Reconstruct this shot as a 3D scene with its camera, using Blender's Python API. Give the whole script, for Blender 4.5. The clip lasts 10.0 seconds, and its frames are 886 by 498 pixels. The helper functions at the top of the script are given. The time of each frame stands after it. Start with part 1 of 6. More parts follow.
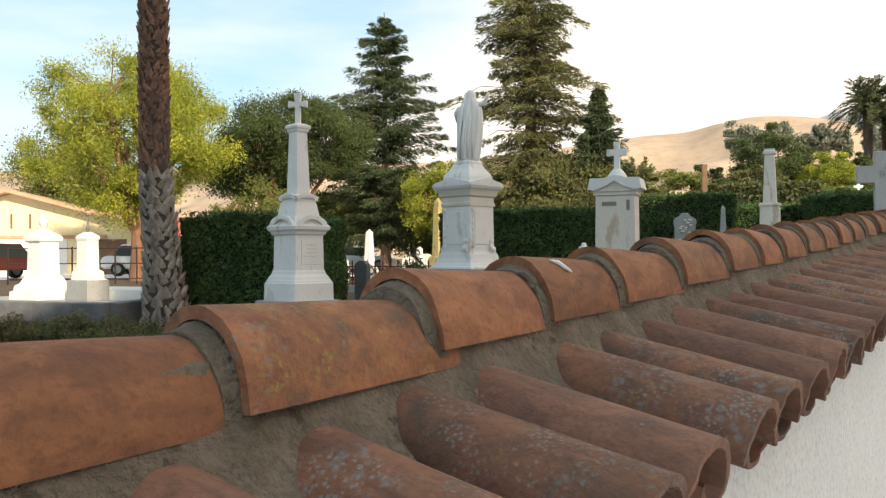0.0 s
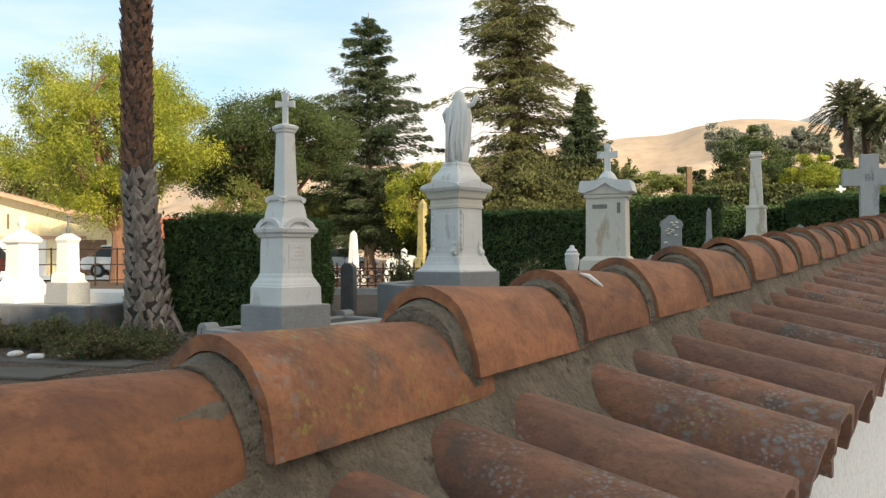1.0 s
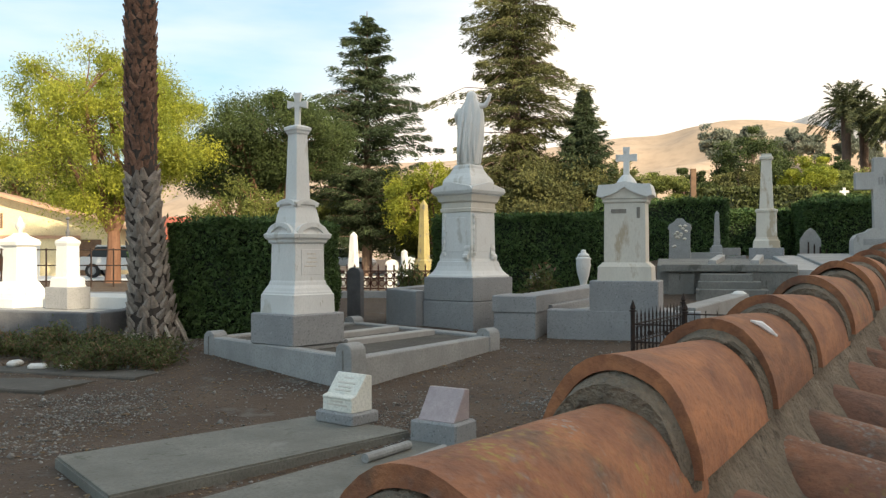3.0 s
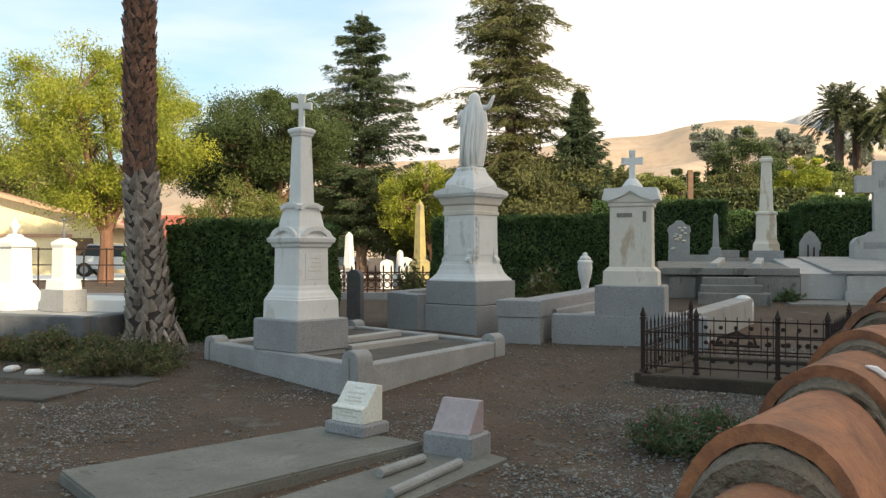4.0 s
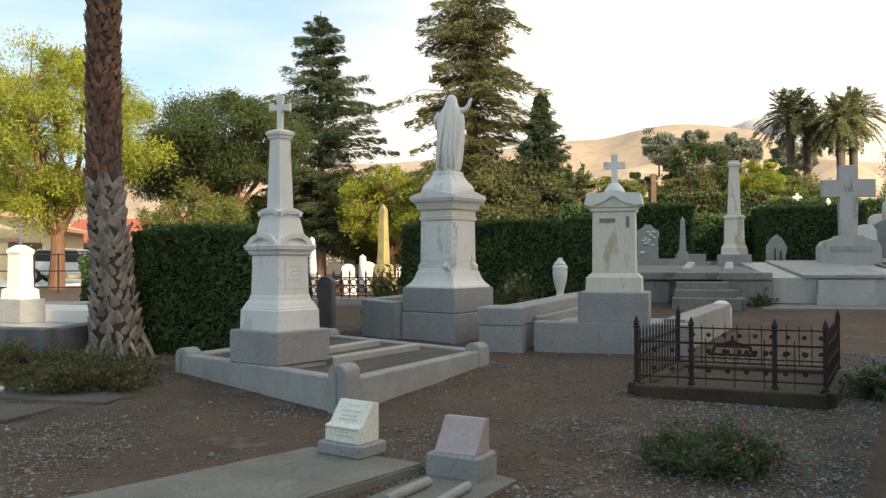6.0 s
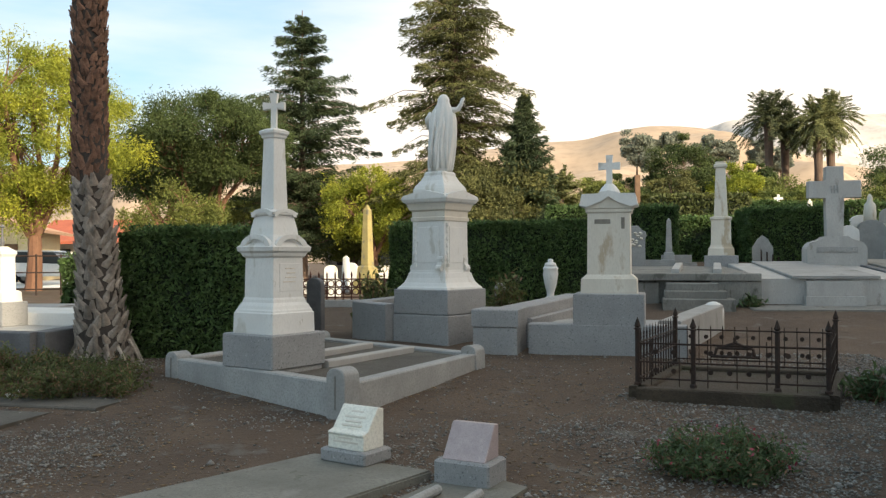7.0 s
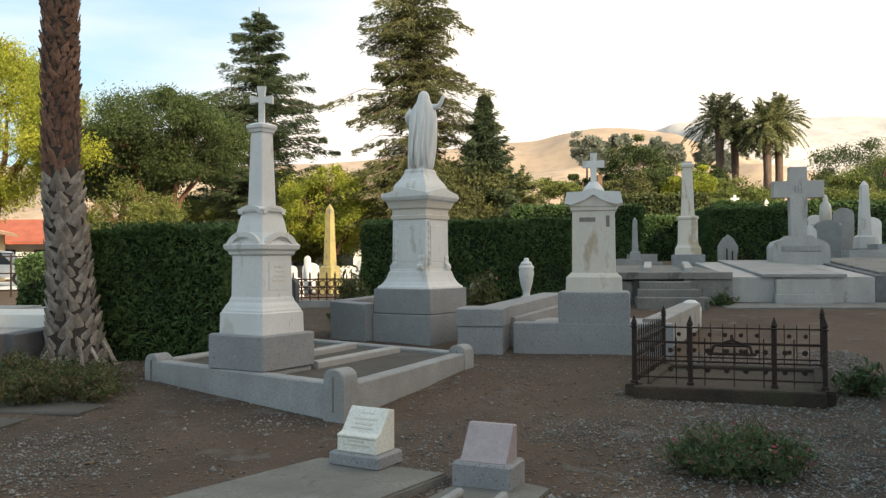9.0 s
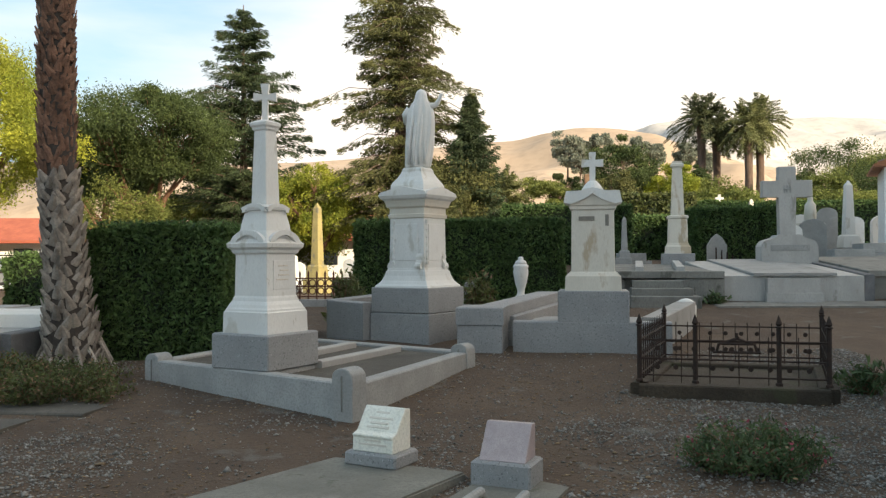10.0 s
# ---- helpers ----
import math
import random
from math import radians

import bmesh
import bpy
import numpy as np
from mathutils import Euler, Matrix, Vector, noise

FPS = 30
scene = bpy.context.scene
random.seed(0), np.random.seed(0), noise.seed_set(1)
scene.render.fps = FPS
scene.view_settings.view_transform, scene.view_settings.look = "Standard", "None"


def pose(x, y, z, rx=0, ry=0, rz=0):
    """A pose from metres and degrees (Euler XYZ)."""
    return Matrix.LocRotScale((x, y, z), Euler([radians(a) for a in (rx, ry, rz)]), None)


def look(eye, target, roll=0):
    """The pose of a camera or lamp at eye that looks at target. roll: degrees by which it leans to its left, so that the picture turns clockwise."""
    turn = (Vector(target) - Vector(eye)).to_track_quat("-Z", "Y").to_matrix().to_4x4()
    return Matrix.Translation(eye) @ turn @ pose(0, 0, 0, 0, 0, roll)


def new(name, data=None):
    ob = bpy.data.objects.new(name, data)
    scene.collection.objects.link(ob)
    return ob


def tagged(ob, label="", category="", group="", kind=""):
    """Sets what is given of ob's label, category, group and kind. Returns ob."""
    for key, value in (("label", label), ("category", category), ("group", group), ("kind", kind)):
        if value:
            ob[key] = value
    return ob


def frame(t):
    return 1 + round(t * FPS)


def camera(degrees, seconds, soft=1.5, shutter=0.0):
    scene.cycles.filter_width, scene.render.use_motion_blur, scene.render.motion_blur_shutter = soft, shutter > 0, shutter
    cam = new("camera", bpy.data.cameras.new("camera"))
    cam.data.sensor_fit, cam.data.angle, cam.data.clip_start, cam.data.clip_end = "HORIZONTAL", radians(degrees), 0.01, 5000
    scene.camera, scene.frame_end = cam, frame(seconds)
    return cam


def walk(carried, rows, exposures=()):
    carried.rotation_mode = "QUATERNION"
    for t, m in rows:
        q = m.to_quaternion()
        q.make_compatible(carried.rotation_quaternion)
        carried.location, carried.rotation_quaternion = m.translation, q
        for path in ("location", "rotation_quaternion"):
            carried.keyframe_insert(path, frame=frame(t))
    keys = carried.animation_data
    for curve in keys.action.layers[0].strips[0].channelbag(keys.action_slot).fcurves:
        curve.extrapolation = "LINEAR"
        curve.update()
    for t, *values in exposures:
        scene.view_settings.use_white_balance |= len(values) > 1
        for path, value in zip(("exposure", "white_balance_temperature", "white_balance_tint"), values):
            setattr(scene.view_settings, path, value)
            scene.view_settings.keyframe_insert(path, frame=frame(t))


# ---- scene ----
# The camera and its path: eye, target, roll
cam = camera(56.0, 10.0, soft=1.35)
PATH = [
    (0, (0.051, -0.351, 1.106), (-0.312, 1.616, 1.124), -0.36),
    (0.5, (0.003, -0.292, 1.118), (-0.335, 1.679, 1.138), -0.26),
    (1, (-0.053, -0.228, 1.131), (-0.374, 1.746, 1.151), -0.26),
    (1.5, (-0.118, -0.157, 1.147), (-0.431, 1.818, 1.165), -0.26),
    (2, (-0.193, -0.087, 1.163), (-0.500, 1.889, 1.182), -0.26),
    (2.5, (-0.269, -0.018, 1.178), (-0.578, 1.958, 1.198), -0.16),
    (4, (-0.509, 0.145, 1.264), (-0.794, 2.124, 1.280), 0.11),
    (4.5, (-0.590, 0.205, 1.279), (-0.857, 2.187, 1.297), 0.12),
    (5, (-0.669, 0.273, 1.291), (-0.905, 2.259, 1.312), 0.09),
    (5.5, (-0.752, 0.330, 1.301), (-0.956, 2.320, 1.323), -0.04),
    (7, (-1.019, 0.494, 1.314), (-1.145, 2.490, 1.339), -0.15),
    (7.5, (-1.119, 0.538, 1.306), (-1.216, 2.536, 1.332), -0.25),
    (8, (-1.208, 0.568, 1.304), (-1.277, 2.567, 1.329), -0.25),
    (8.5, (-1.307, 0.597, 1.299), (-1.343, 2.597, 1.324), -0.25),
    (9, (-1.403, 0.620, 1.292), (-1.412, 2.620, 1.318), -0.25),
    (9.5, (-1.508, 0.627, 1.288), (-1.492, 2.627, 1.314), -0.25),
    (10, (-1.617, 0.640, 1.288), (-1.580, 2.640, 1.312), -0.25),
]
walk(cam, [(t, look(e, g, r)) for t, e, g, r in PATH])

# ---- light ----
SUN_EL, SUN_AZ = radians(24), math.atan2(0.62, -0.785)   # azimuth measured from +y towards +x
to_sun = Vector((math.sin(SUN_AZ) * math.cos(SUN_EL), math.cos(SUN_AZ) * math.cos(SUN_EL), math.sin(SUN_EL)))
world = bpy.data.worlds.new("world")
scene.world = world
world.use_nodes = True
wn, wl = world.node_tree.nodes, world.node_tree.links
wn.clear()
w_out = wn.new("ShaderNodeOutputWorld")
w_bg = wn.new("ShaderNodeBackground")
w_sky = wn.new("ShaderNodeTexSky")
w_sky.sky_type = "NISHITA"
w_sky.sun_disc = False
w_sky.sun_elevation, w_sky.sun_rotation = SUN_EL, SUN_AZ
w_sky.air_density, w_sky.dust_density, w_sky.ozone_density = 1.0, 2.5, 1.0
w_co = wn.new("ShaderNodeTexCoord")
w_map = wn.new("ShaderNodeMapping")
w_map.inputs["Scale"].default_value = (1.0, 1.0, 4.5)
w_noise = wn.new("ShaderNodeTexNoise")
w_noise.inputs["Scale"].default_value, w_noise.inputs["Detail"].default_value, w_noise.inputs["Roughness"].default_value = 1.7, 6, 0.55
w_thin = wn.new("ShaderNodeMapRange")           # thin cloud veils
for key, v in (("From Min", 0.38), ("From Max", 0.72), ("To Min", 0.0), ("To Max", 0.55)):
    w_thin.inputs[key].default_value = v
w_dot = wn.new("ShaderNodeVectorMath")          # bright haze on the sun's side of the sky
w_dot.operation = "DOT_PRODUCT"
w_dot.inputs[1].default_value = (0.93, 0.25, -0.25)
w_haze = wn.new("ShaderNodeMapRange")
w_haze.interpolation_type = "SMOOTHSTEP"
for key, v in (("From Min", -0.22), ("From Max", 0.34), ("To Min", 0.0), ("To Max", 1.0)):
    w_haze.inputs[key].default_value = v
w_max = wn.new("ShaderNodeMath")
w_max.operation = "ADD"
w_max.use_clamp = True
w_mix = wn.new("ShaderNodeMix")
w_mix.data_type = "RGBA"
w_mix.inputs["B"].default_value = (11.8, 10.6, 9.2, 1)
w_lift = wn.new("ShaderNodeMix")
w_lift.data_type, w_lift.blend_type = "RGBA", "ADD"
w_lift.inputs["Factor"].default_value = 1.0
w_lift.inputs["B"].default_value = (1.0, 2.6, 3.5, 1)
wl.new(w_co.outputs["Generated"], w_map.inputs["Vector"])
wl.new(w_map.outputs["Vector"], w_noise.inputs["Vector"])
wl.new(w_noise.outputs["Fac"], w_thin.inputs["Value"])
wl.new(w_co.outputs["Generated"], w_dot.inputs[0])
wl.new(w_dot.outputs["Value"], w_haze.inputs["Value"])
wl.new(w_thin.outputs["Result"], w_max.inputs[0])
wl.new(w_haze.outputs["Result"], w_max.inputs[1])
wl.new(w_max.outputs["Value"], w_mix.inputs["Factor"])
wl.new(w_sky.outputs["Color"], w_lift.inputs["A"])
wl.new(w_lift.outputs["Result"], w_mix.inputs["A"])
wl.new(w_mix.outputs["Result"], w_bg.inputs["Color"])
wl.new(w_bg.outputs["Background"], w_out.inputs["Surface"])
w_bg.inputs["Strength"].default_value = 0.08
sun = new("sun", bpy.data.lights.new("sun", "SUN"))
sun.data.energy, sun.data.angle, sun.data.color = 5.0, radians(0.5), (1.0, 0.84, 0.60)
sun.matrix_world = look(Vector((0, 0, 30)) + to_sun * 40, (0, 0, 30))
scene.view_settings.exposure = 0.65


# ---- materials ----
def material(name, low, high, scale=4.0, rough=0.8, bump=0.3, fine=40.0, spots=(), metal=0.0, island=0.0, each=0.0, stretch=(1, 1, 1), through_light=0.0, depth=0.01, dark_grain=0.72):
    """Two-scale procedural surface. spots: (colour, scale, threshold) patches such as lichen or stains."""
    m = bpy.data.materials.new(name)
    m.use_nodes = True
    n, l = m.node_tree.nodes, m.node_tree.links
    b = n["Principled BSDF"]
    b.inputs["Roughness"].default_value, b.inputs["Metallic"].default_value = rough, metal
    geo = n.new("ShaderNodeNewGeometry")
    mp = n.new("ShaderNodeMapping")
    mp.inputs["Scale"].default_value = stretch
    l.new(geo.outputs["Position"], mp.inputs["Vector"])

    def tex(sc, detail=5):
        t = n.new("ShaderNodeTexNoise")
        t.inputs["Scale"].default_value, t.inputs["Detail"].default_value, t.inputs["Roughness"].default_value = sc, detail, 0.62
        l.new(mp.outputs["Vector"], t.inputs["Vector"])
        return t.outputs["Fac"]

    def mix(fac, a, c, mode="MIX"):
        x = n.new("ShaderNodeMix")
        x.data_type, x.blend_type = "RGBA", mode
        for key, v in (("Factor", fac), ("A", a), ("B", c)):
            if isinstance(v, (tuple, float, int)):
                x.inputs[key].default_value = v if key == "Factor" else (*v, 1)
            else:
                l.new(v, x.inputs[key])
        return x.outputs["Result"]

    def ramp(v, a, c):
        r = n.new("ShaderNodeMapRange")
        r.inputs["From Min"].default_value, r.inputs["From Max"].default_value = a, c
        l.new(v, r.inputs["Value"])
        return r.outputs["Result"]

    col = mix(ramp(tex(scale), 0.32, 0.68), low, high)
    grain = tex(fine, 3)
    dark = tuple(dark_grain * (p + q) / 2 for p, q in zip(low, high))
    col = mix(ramp(grain, 0.45, 0.75), col, dark)
    for colour, sc, th in spots:
        col = mix(ramp(tex(sc, 8), th, th + 0.06), col, colour)
    for amount, socket in ((island, geo.outputs["Random Per Island"]), (each, None)):
        if amount:
            if socket is None:
                info = n.new("ShaderNodeObjectInfo")
                socket = info.outputs["Random"]
            hsv = n.new("ShaderNodeHueSaturation")
            r = n.new("ShaderNodeMapRange")
            r.inputs["To Min"].default_value, r.inputs["To Max"].default_value = 1 - amount, 1 + amount
            l.new(socket, r.inputs["Value"])
            l.new(r.outputs["Result"], hsv.inputs["Value"])
            l.new(col, hsv.inputs["Color"])
            col = hsv.outputs["Color"]
    l.new(col, b.inputs["Base Color"])
    if bump:
        bp = n.new("ShaderNodeBump")
        bp.inputs["Strength"].default_value, bp.inputs["Distance"].default_value = bump, depth
        l.new(grain, bp.inputs["Height"])
        l.new(bp.outputs["Normal"], b.inputs["Normal"])
    if through_light:
        tr = n.new("ShaderNodeBsdfTranslucent")
        l.new(col, tr.inputs["Color"])
        ms = n.new("ShaderNodeMixShader")
        ms.inputs["Fac"].default_value = through_light
        l.new(b.outputs["BSDF"], ms.inputs[1])
        l.new(tr.outputs["BSDF"], ms.inputs[2])
        l.new(ms.outputs["Shader"], n["Material Output"].inputs["Surface"])
    return m


def terracotta(name, low, high, dark_at=0.60, grey=0.0, yellow=0.0, crust=0.0):
    """Hand-made clay tile: streaks along its length, burnt blotches, round lichen rosettes."""
    m = bpy.data.materials.new(name)
    m.use_nodes = True
    n, l = m.node_tree.nodes, m.node_tree.links
    b = n["Principled BSDF"]
    b.inputs["Roughness"].default_value = 0.86
    co, info = n.new("ShaderNodeTexCoord"), n.new("ShaderNodeObjectInfo")
    jump = n.new("ShaderNodeVectorMath")
    jump.operation = "MULTIPLY_ADD"
    jump.inputs[1].default_value, jump.inputs[0].default_value = (37.0, 21.0, 53.0), (0, 0, 0)
    l.new(info.outputs["Random"], jump.inputs[0])
    l.new(co.outputs["Object"], jump.inputs[2])

    def tex(sc, detail, stretch=(1, 1, 1), distort=0.0):
        mp, t = n.new("ShaderNodeMapping"), n.new("ShaderNodeTexNoise")
        mp.inputs["Scale"].default_value = stretch
        t.inputs["Scale"].default_value, t.inputs["Detail"].default_value, t.inputs["Roughness"].default_value, t.inputs["Distortion"].default_value = sc, detail, 0.62, distort
        l.new(jump.outputs["Vector"], mp.inputs["Vector"])
        l.new(mp.outputs["Vector"], t.inputs["Vector"])
        return t.outputs["Fac"]

    def ramp(v, a, c, lo=0.0, hi=1.0):
        r = n.new("ShaderNodeMapRange")
        for key, x in (("From Min", a), ("From Max", c), ("To Min", lo), ("To Max", hi)):
            r.inputs[key].default_value = x
        l.new(v, r.inputs["Value"])
        return r.outputs["Result"]

    def times(u, v):
        x = n.new("ShaderNodeMath")
        x.operation = "MULTIPLY"
        l.new(u, x.inputs[0])
        l.new(v, x.inputs[1])
        return x.outputs["Value"]

    def mix(fac, a, c):
        x = n.new("ShaderNodeMix")
        x.data_type = "RGBA"
        l.new(fac, x.inputs["Factor"])
        for key, v in (("A", a), ("B", c)):
            if isinstance(v, tuple):
                x.inputs[key].default_value = (*v, 1)
            else:
                l.new(v, x.inputs[key])
        return x.outputs["Result"]

    def rosettes(sc, size, patch, start):
        v = n.new("ShaderNodeTexVoronoi")
        v.inputs["Scale"].default_value = sc
        warp, wob = n.new("ShaderNodeTexNoise"), n.new("ShaderNodeVectorMath")
        warp.inputs["Scale"].default_value, warp.inputs["Detail"].default_value = sc * 1.3, 4
        wob.operation = "MULTIPLY_ADD"
        wob.inputs[1].default_value = (1.1 / sc,) * 3
        l.new(jump.outputs["Vector"], warp.inputs["Vector"])
        l.new(warp.outputs["Color"], wob.inputs[0])
        l.new(jump.outputs["Vector"], wob.inputs[2])
        l.new(wob.outputs["Vector"], v.inputs["Vector"])
        return times(ramp(v.outputs["Distance"], size, size * 0.45, 0.0, 0.75), ramp(tex(patch, 5), start, start + 0.12))

    streak = tex(7, 5, (0.7, 1.3, 1.3), 1.1)
    col = mix(ramp(streak, 0.34, 0.66), low, high)
    col = mix(ramp(tex(17, 6, (0.55, 1, 1), 0.8), 0.50, 0.72, 0.0, 0.5), col, tuple(0.55 * v for v in low))
    col = mix(ramp(tex(5, 6), dark_at, dark_at + 0.14, 0.0, 0.75), col, (0.105, 0.068, 0.048))
    col = mix(ramp(tex(13, 7), 0.60, 0.70, 0.0, 0.5), col, tuple(min(1, 1.25 * v) for v in high))
    if crust:
        col = mix(ramp(tex(10, 8), 0.58 - crust, 0.76 - crust, 0.0, 0.75), col, (0.085, 0.075, 0.058))
    if grey:
        col = mix(rosettes(46, 0.48, 7, 0.60 - grey), col, (0.20, 0.205, 0.195))
        col = mix(rosettes(95, 0.46, 9, 0.60 - grey), col, (0.27, 0.27, 0.25))
    if yellow:
        col = mix(rosettes(70, 0.46, 8, 0.62 - yellow), col, (0.30, 0.235, 0.055))
    grain = tex(75, 4)
    col = mix(ramp(grain, 0.5, 0.8, 0.0, 0.55), col, tuple(0.5 * v for v in low))
    hsv = n.new("ShaderNodeHueSaturation")
    l.new(ramp(info.outputs["Random"], 0, 1, 0.80, 1.18), hsv.inputs["Value"])
    l.new(col, hsv.inputs["Color"])
    l.new(hsv.outputs["Color"], b.inputs["Base Color"])
    bp, bp2 = n.new("ShaderNodeBump"), n.new("ShaderNodeBump")
    bp.inputs["Strength"].default_value, bp.inputs["Distance"].default_value = 0.5, 0.008
    bp2.inputs["Strength"].default_value, bp2.inputs["Distance"].default_value = 0.4, 0.012
    l.new(grain, bp.inputs["Height"])
    l.new(streak, bp2.inputs["Height"])
    l.new(bp.outputs["Normal"], bp2.inputs["Normal"])
    l.new(bp2.outputs["Normal"], b.inputs["Normal"])
    return m


M_TILE = terracotta("terracotta", (0.20, 0.084, 0.046), (0.38, 0.158, 0.068))
M_TILE_SPOT = terracotta("terracotta_spotted", (0.20, 0.084, 0.046), (0.37, 0.155, 0.068), grey=0.02, yellow=0.12, crust=0.05)
M_TILE_SLOPE = terracotta("terracotta_brown", (0.150, 0.076, 0.052), (0.255, 0.120, 0.072), 0.54, grey=-0.02)
M_TILE_OLD = terracotta("terracotta_lichen", (0.165, 0.080, 0.052), (0.29, 0.130, 0.070), 0.50, grey=0.12, yellow=0.03, crust=0.04)
M_MORTAR = material("mortar", (0.120, 0.092, 0.064), (0.235, 0.190, 0.138), 9, 0.95, 0.9, 70, depth=0.02, spots=(((0.075, 0.060, 0.040), 14, 0.58), ((0.28, 0.24, 0.18), 6, 0.64)))
M_STUCCO = material("white_stucco", (0.78, 0.77, 0.74), (0.84, 0.83, 0.81), 3, 0.9, 0.3, 60)
M_MARBLE = material("white_marble", (0.64, 0.63, 0.60), (0.74, 0.73, 0.70), 2.5, 0.6, 0.08, 70, spots=(((0.54, 0.515, 0.46), 4, 0.58), ((0.42, 0.395, 0.34), 11, 0.66)), stretch=(1, 1, 0.45), dark_grain=0.9)
M_PALE = material("pale_grey_marble", (0.33, 0.32, 0.30), (0.44, 0.43, 0.41), 3, 0.7, 0.12, 60, spots=(((0.26, 0.25, 0.225), 4, 0.60),), stretch=(1, 1, 0.4), dark_grain=0.85)
M_PALM_CORE = material("dark_palm_core", (0.035, 0.028, 0.023), (0.075, 0.060, 0.05), 8, 0.95, 0.5, 50)
M_MARBLE_AGED = material("aged_marble", (0.58, 0.525, 0.44), (0.70, 0.655, 0.57), 3, 0.65, 0.12, 70, spots=(((0.46, 0.37, 0.26), 3, 0.58), ((0.24, 0.20, 0.155), 8, 0.67)), stretch=(1, 1, 0.35), dark_grain=0.9)
M_TOMB = material("grey_white_cement", (0.25, 0.243, 0.23), (0.36, 0.352, 0.335), 2, 0.85, 0.2, 60, spots=(((0.20, 0.195, 0.175), 3, 0.60),), stretch=(1, 1, 0.5), dark_grain=0.85)
M_GRANITE = material("grey_granite", (0.262, 0.262, 0.262), (0.335, 0.334, 0.333), 3, 0.75, 0.4, 150, spots=(((0.15, 0.152, 0.155), 60, 0.57), ((0.42, 0.42, 0.42), 48, 0.62), ((0.20, 0.205, 0.20), 3, 0.66)))
M_CONCRETE = material("pale_concrete", (0.28, 0.278, 0.267), (0.38, 0.377, 0.362), 3, 0.9, 0.4, 55, spots=(((0.22, 0.22, 0.20), 5, 0.66),))
M_SLAB = material("mossy_concrete", (0.135, 0.130, 0.110), (0.215, 0.208, 0.178), 3, 0.92, 0.5, 60, spots=(((0.11, 0.11, 0.085), 8, 0.62), ((0.24, 0.235, 0.21), 1.3, 0.62)))
M_TERRACE = material("stained_cement", (0.15, 0.145, 0.13), (0.26, 0.25, 0.225), 2.2, 0.9, 0.4, 55, spots=(((0.10, 0.098, 0.082), 4, 0.58),), stretch=(1, 1, 0.45))
M_DARKSTONE = material("dark_stone", (0.10, 0.10, 0.105), (0.17, 0.17, 0.175), 5, 0.85, 0.4, 60)
M_PINK = material("pink_granite", (0.36, 0.29, 0.29), (0.46, 0.38, 0.375), 20, 0.4, 0.1, 150)
M_IVORY = material("ivory_stone", (0.74, 0.72, 0.62), (0.82, 0.80, 0.72), 8, 0.6, 0.15, 60)
M_INK = material("dull_lettering", (0.20, 0.18, 0.15), (0.28, 0.25, 0.21), 20, 0.8, 0.0)
M_IRON = material("rusty_iron", (0.020, 0.015, 0.013), (0.055, 0.030, 0.020), 18, 0.75, 0.4, 90, metal=0.3)
M_IRON_RED = material("red_rust_iron", (0.06, 0.022, 0.015), (0.13, 0.05, 0.03), 12, 0.8, 0.3, 60)
M_DIRT = material("dirt", (0.062, 0.039, 0.025), (0.112, 0.075, 0.048), 1.3, 0.97, 0.8, 34, spots=(((0.115, 0.098, 0.08), 2.4, 0.60), ((0.045, 0.030, 0.020), 5, 0.61)), depth=0.02)
M_SOIL = material("dark_soil", (0.036, 0.027, 0.018), (0.075, 0.056, 0.037), 2.2, 0.97, 0.8, 34, spots=(((0.055, 0.050, 0.026), 3, 0.56),), depth=0.02)
M_PATH = material("worn_path", (0.060, 0.053, 0.043), (0.115, 0.103, 0.086), 2, 0.95, 0.5, 40)
M_PAVE = material("pale_pavement", (0.82, 0.81, 0.79), (0.88, 0.87, 0.85), 1, 0.9, 0.2, 30)
M_STONES = material("gravel", (0.12, 0.113, 0.10), (0.29, 0.277, 0.255), 30, 0.9, 0.2, 90, island=0.5)
M_LITTER = material("leaf_litter", (0.12, 0.075, 0.04), (0.30, 0.21, 0.12), 30, 0.9, 0.0, island=0.45)
M_HEDGE = material("hedge_leaves", (0.048, 0.094, 0.026), (0.105, 0.168, 0.048), 3, 0.8, 0.0, 20, island=0.5, through_light=0.28)
# near-black on purpose: shade deep between hedge leaves, painted on a solid core
M_HEDGE_SHADE = material("hedge_inner_shade", (0.008, 0.014, 0.006), (0.016, 0.026, 0.010), 6, 0.95, 0.4, 30)
M_LEAF_YELLOW = material("yellow_green_leaves", (0.125, 0.185, 0.030), (0.52, 0.515, 0.060), 0.75, 0.8, 0.0, 12, island=0.35, through_light=0.45, dark_grain=0.9)
M_LEAF_GREEN = material("green_leaves", (0.11, 0.145, 0.035), (0.23, 0.25, 0.06), 1.0, 0.8, 0.0, 12, island=0.4, through_light=0.35)
M_LEAF_DARK = material("dark_leaves", (0.034, 0.058, 0.017), (0.098, 0.132, 0.036), 0.9, 0.8, 0.0, 12, island=0.4, through_light=0.3)
M_NEEDLE = material("conifer_needles", (0.028, 0.050, 0.022), (0.080, 0.108, 0.042), 0.9, 0.85, 0.0, 14, island=0.4, through_light=0.2)
M_NEEDLE_OLIVE = material("olive_needles", (0.060, 0.072, 0.024), (0.165, 0.162, 0.050), 0.9, 0.85, 0.0, 14, island=0.4, through_light=0.2)
M_SHRUB = material("shrub_leaves", (0.060, 0.085, 0.026), (0.140, 0.150, 0.045), 2.0, 0.65, 0.0, 14, island=0.45, through_light=0.3)
M_SHRUB_DRY = material("dry_stems", (0.13, 0.07, 0.04), (0.24, 0.15, 0.08), 6, 0.8, 0.0, 14, island=0.4)
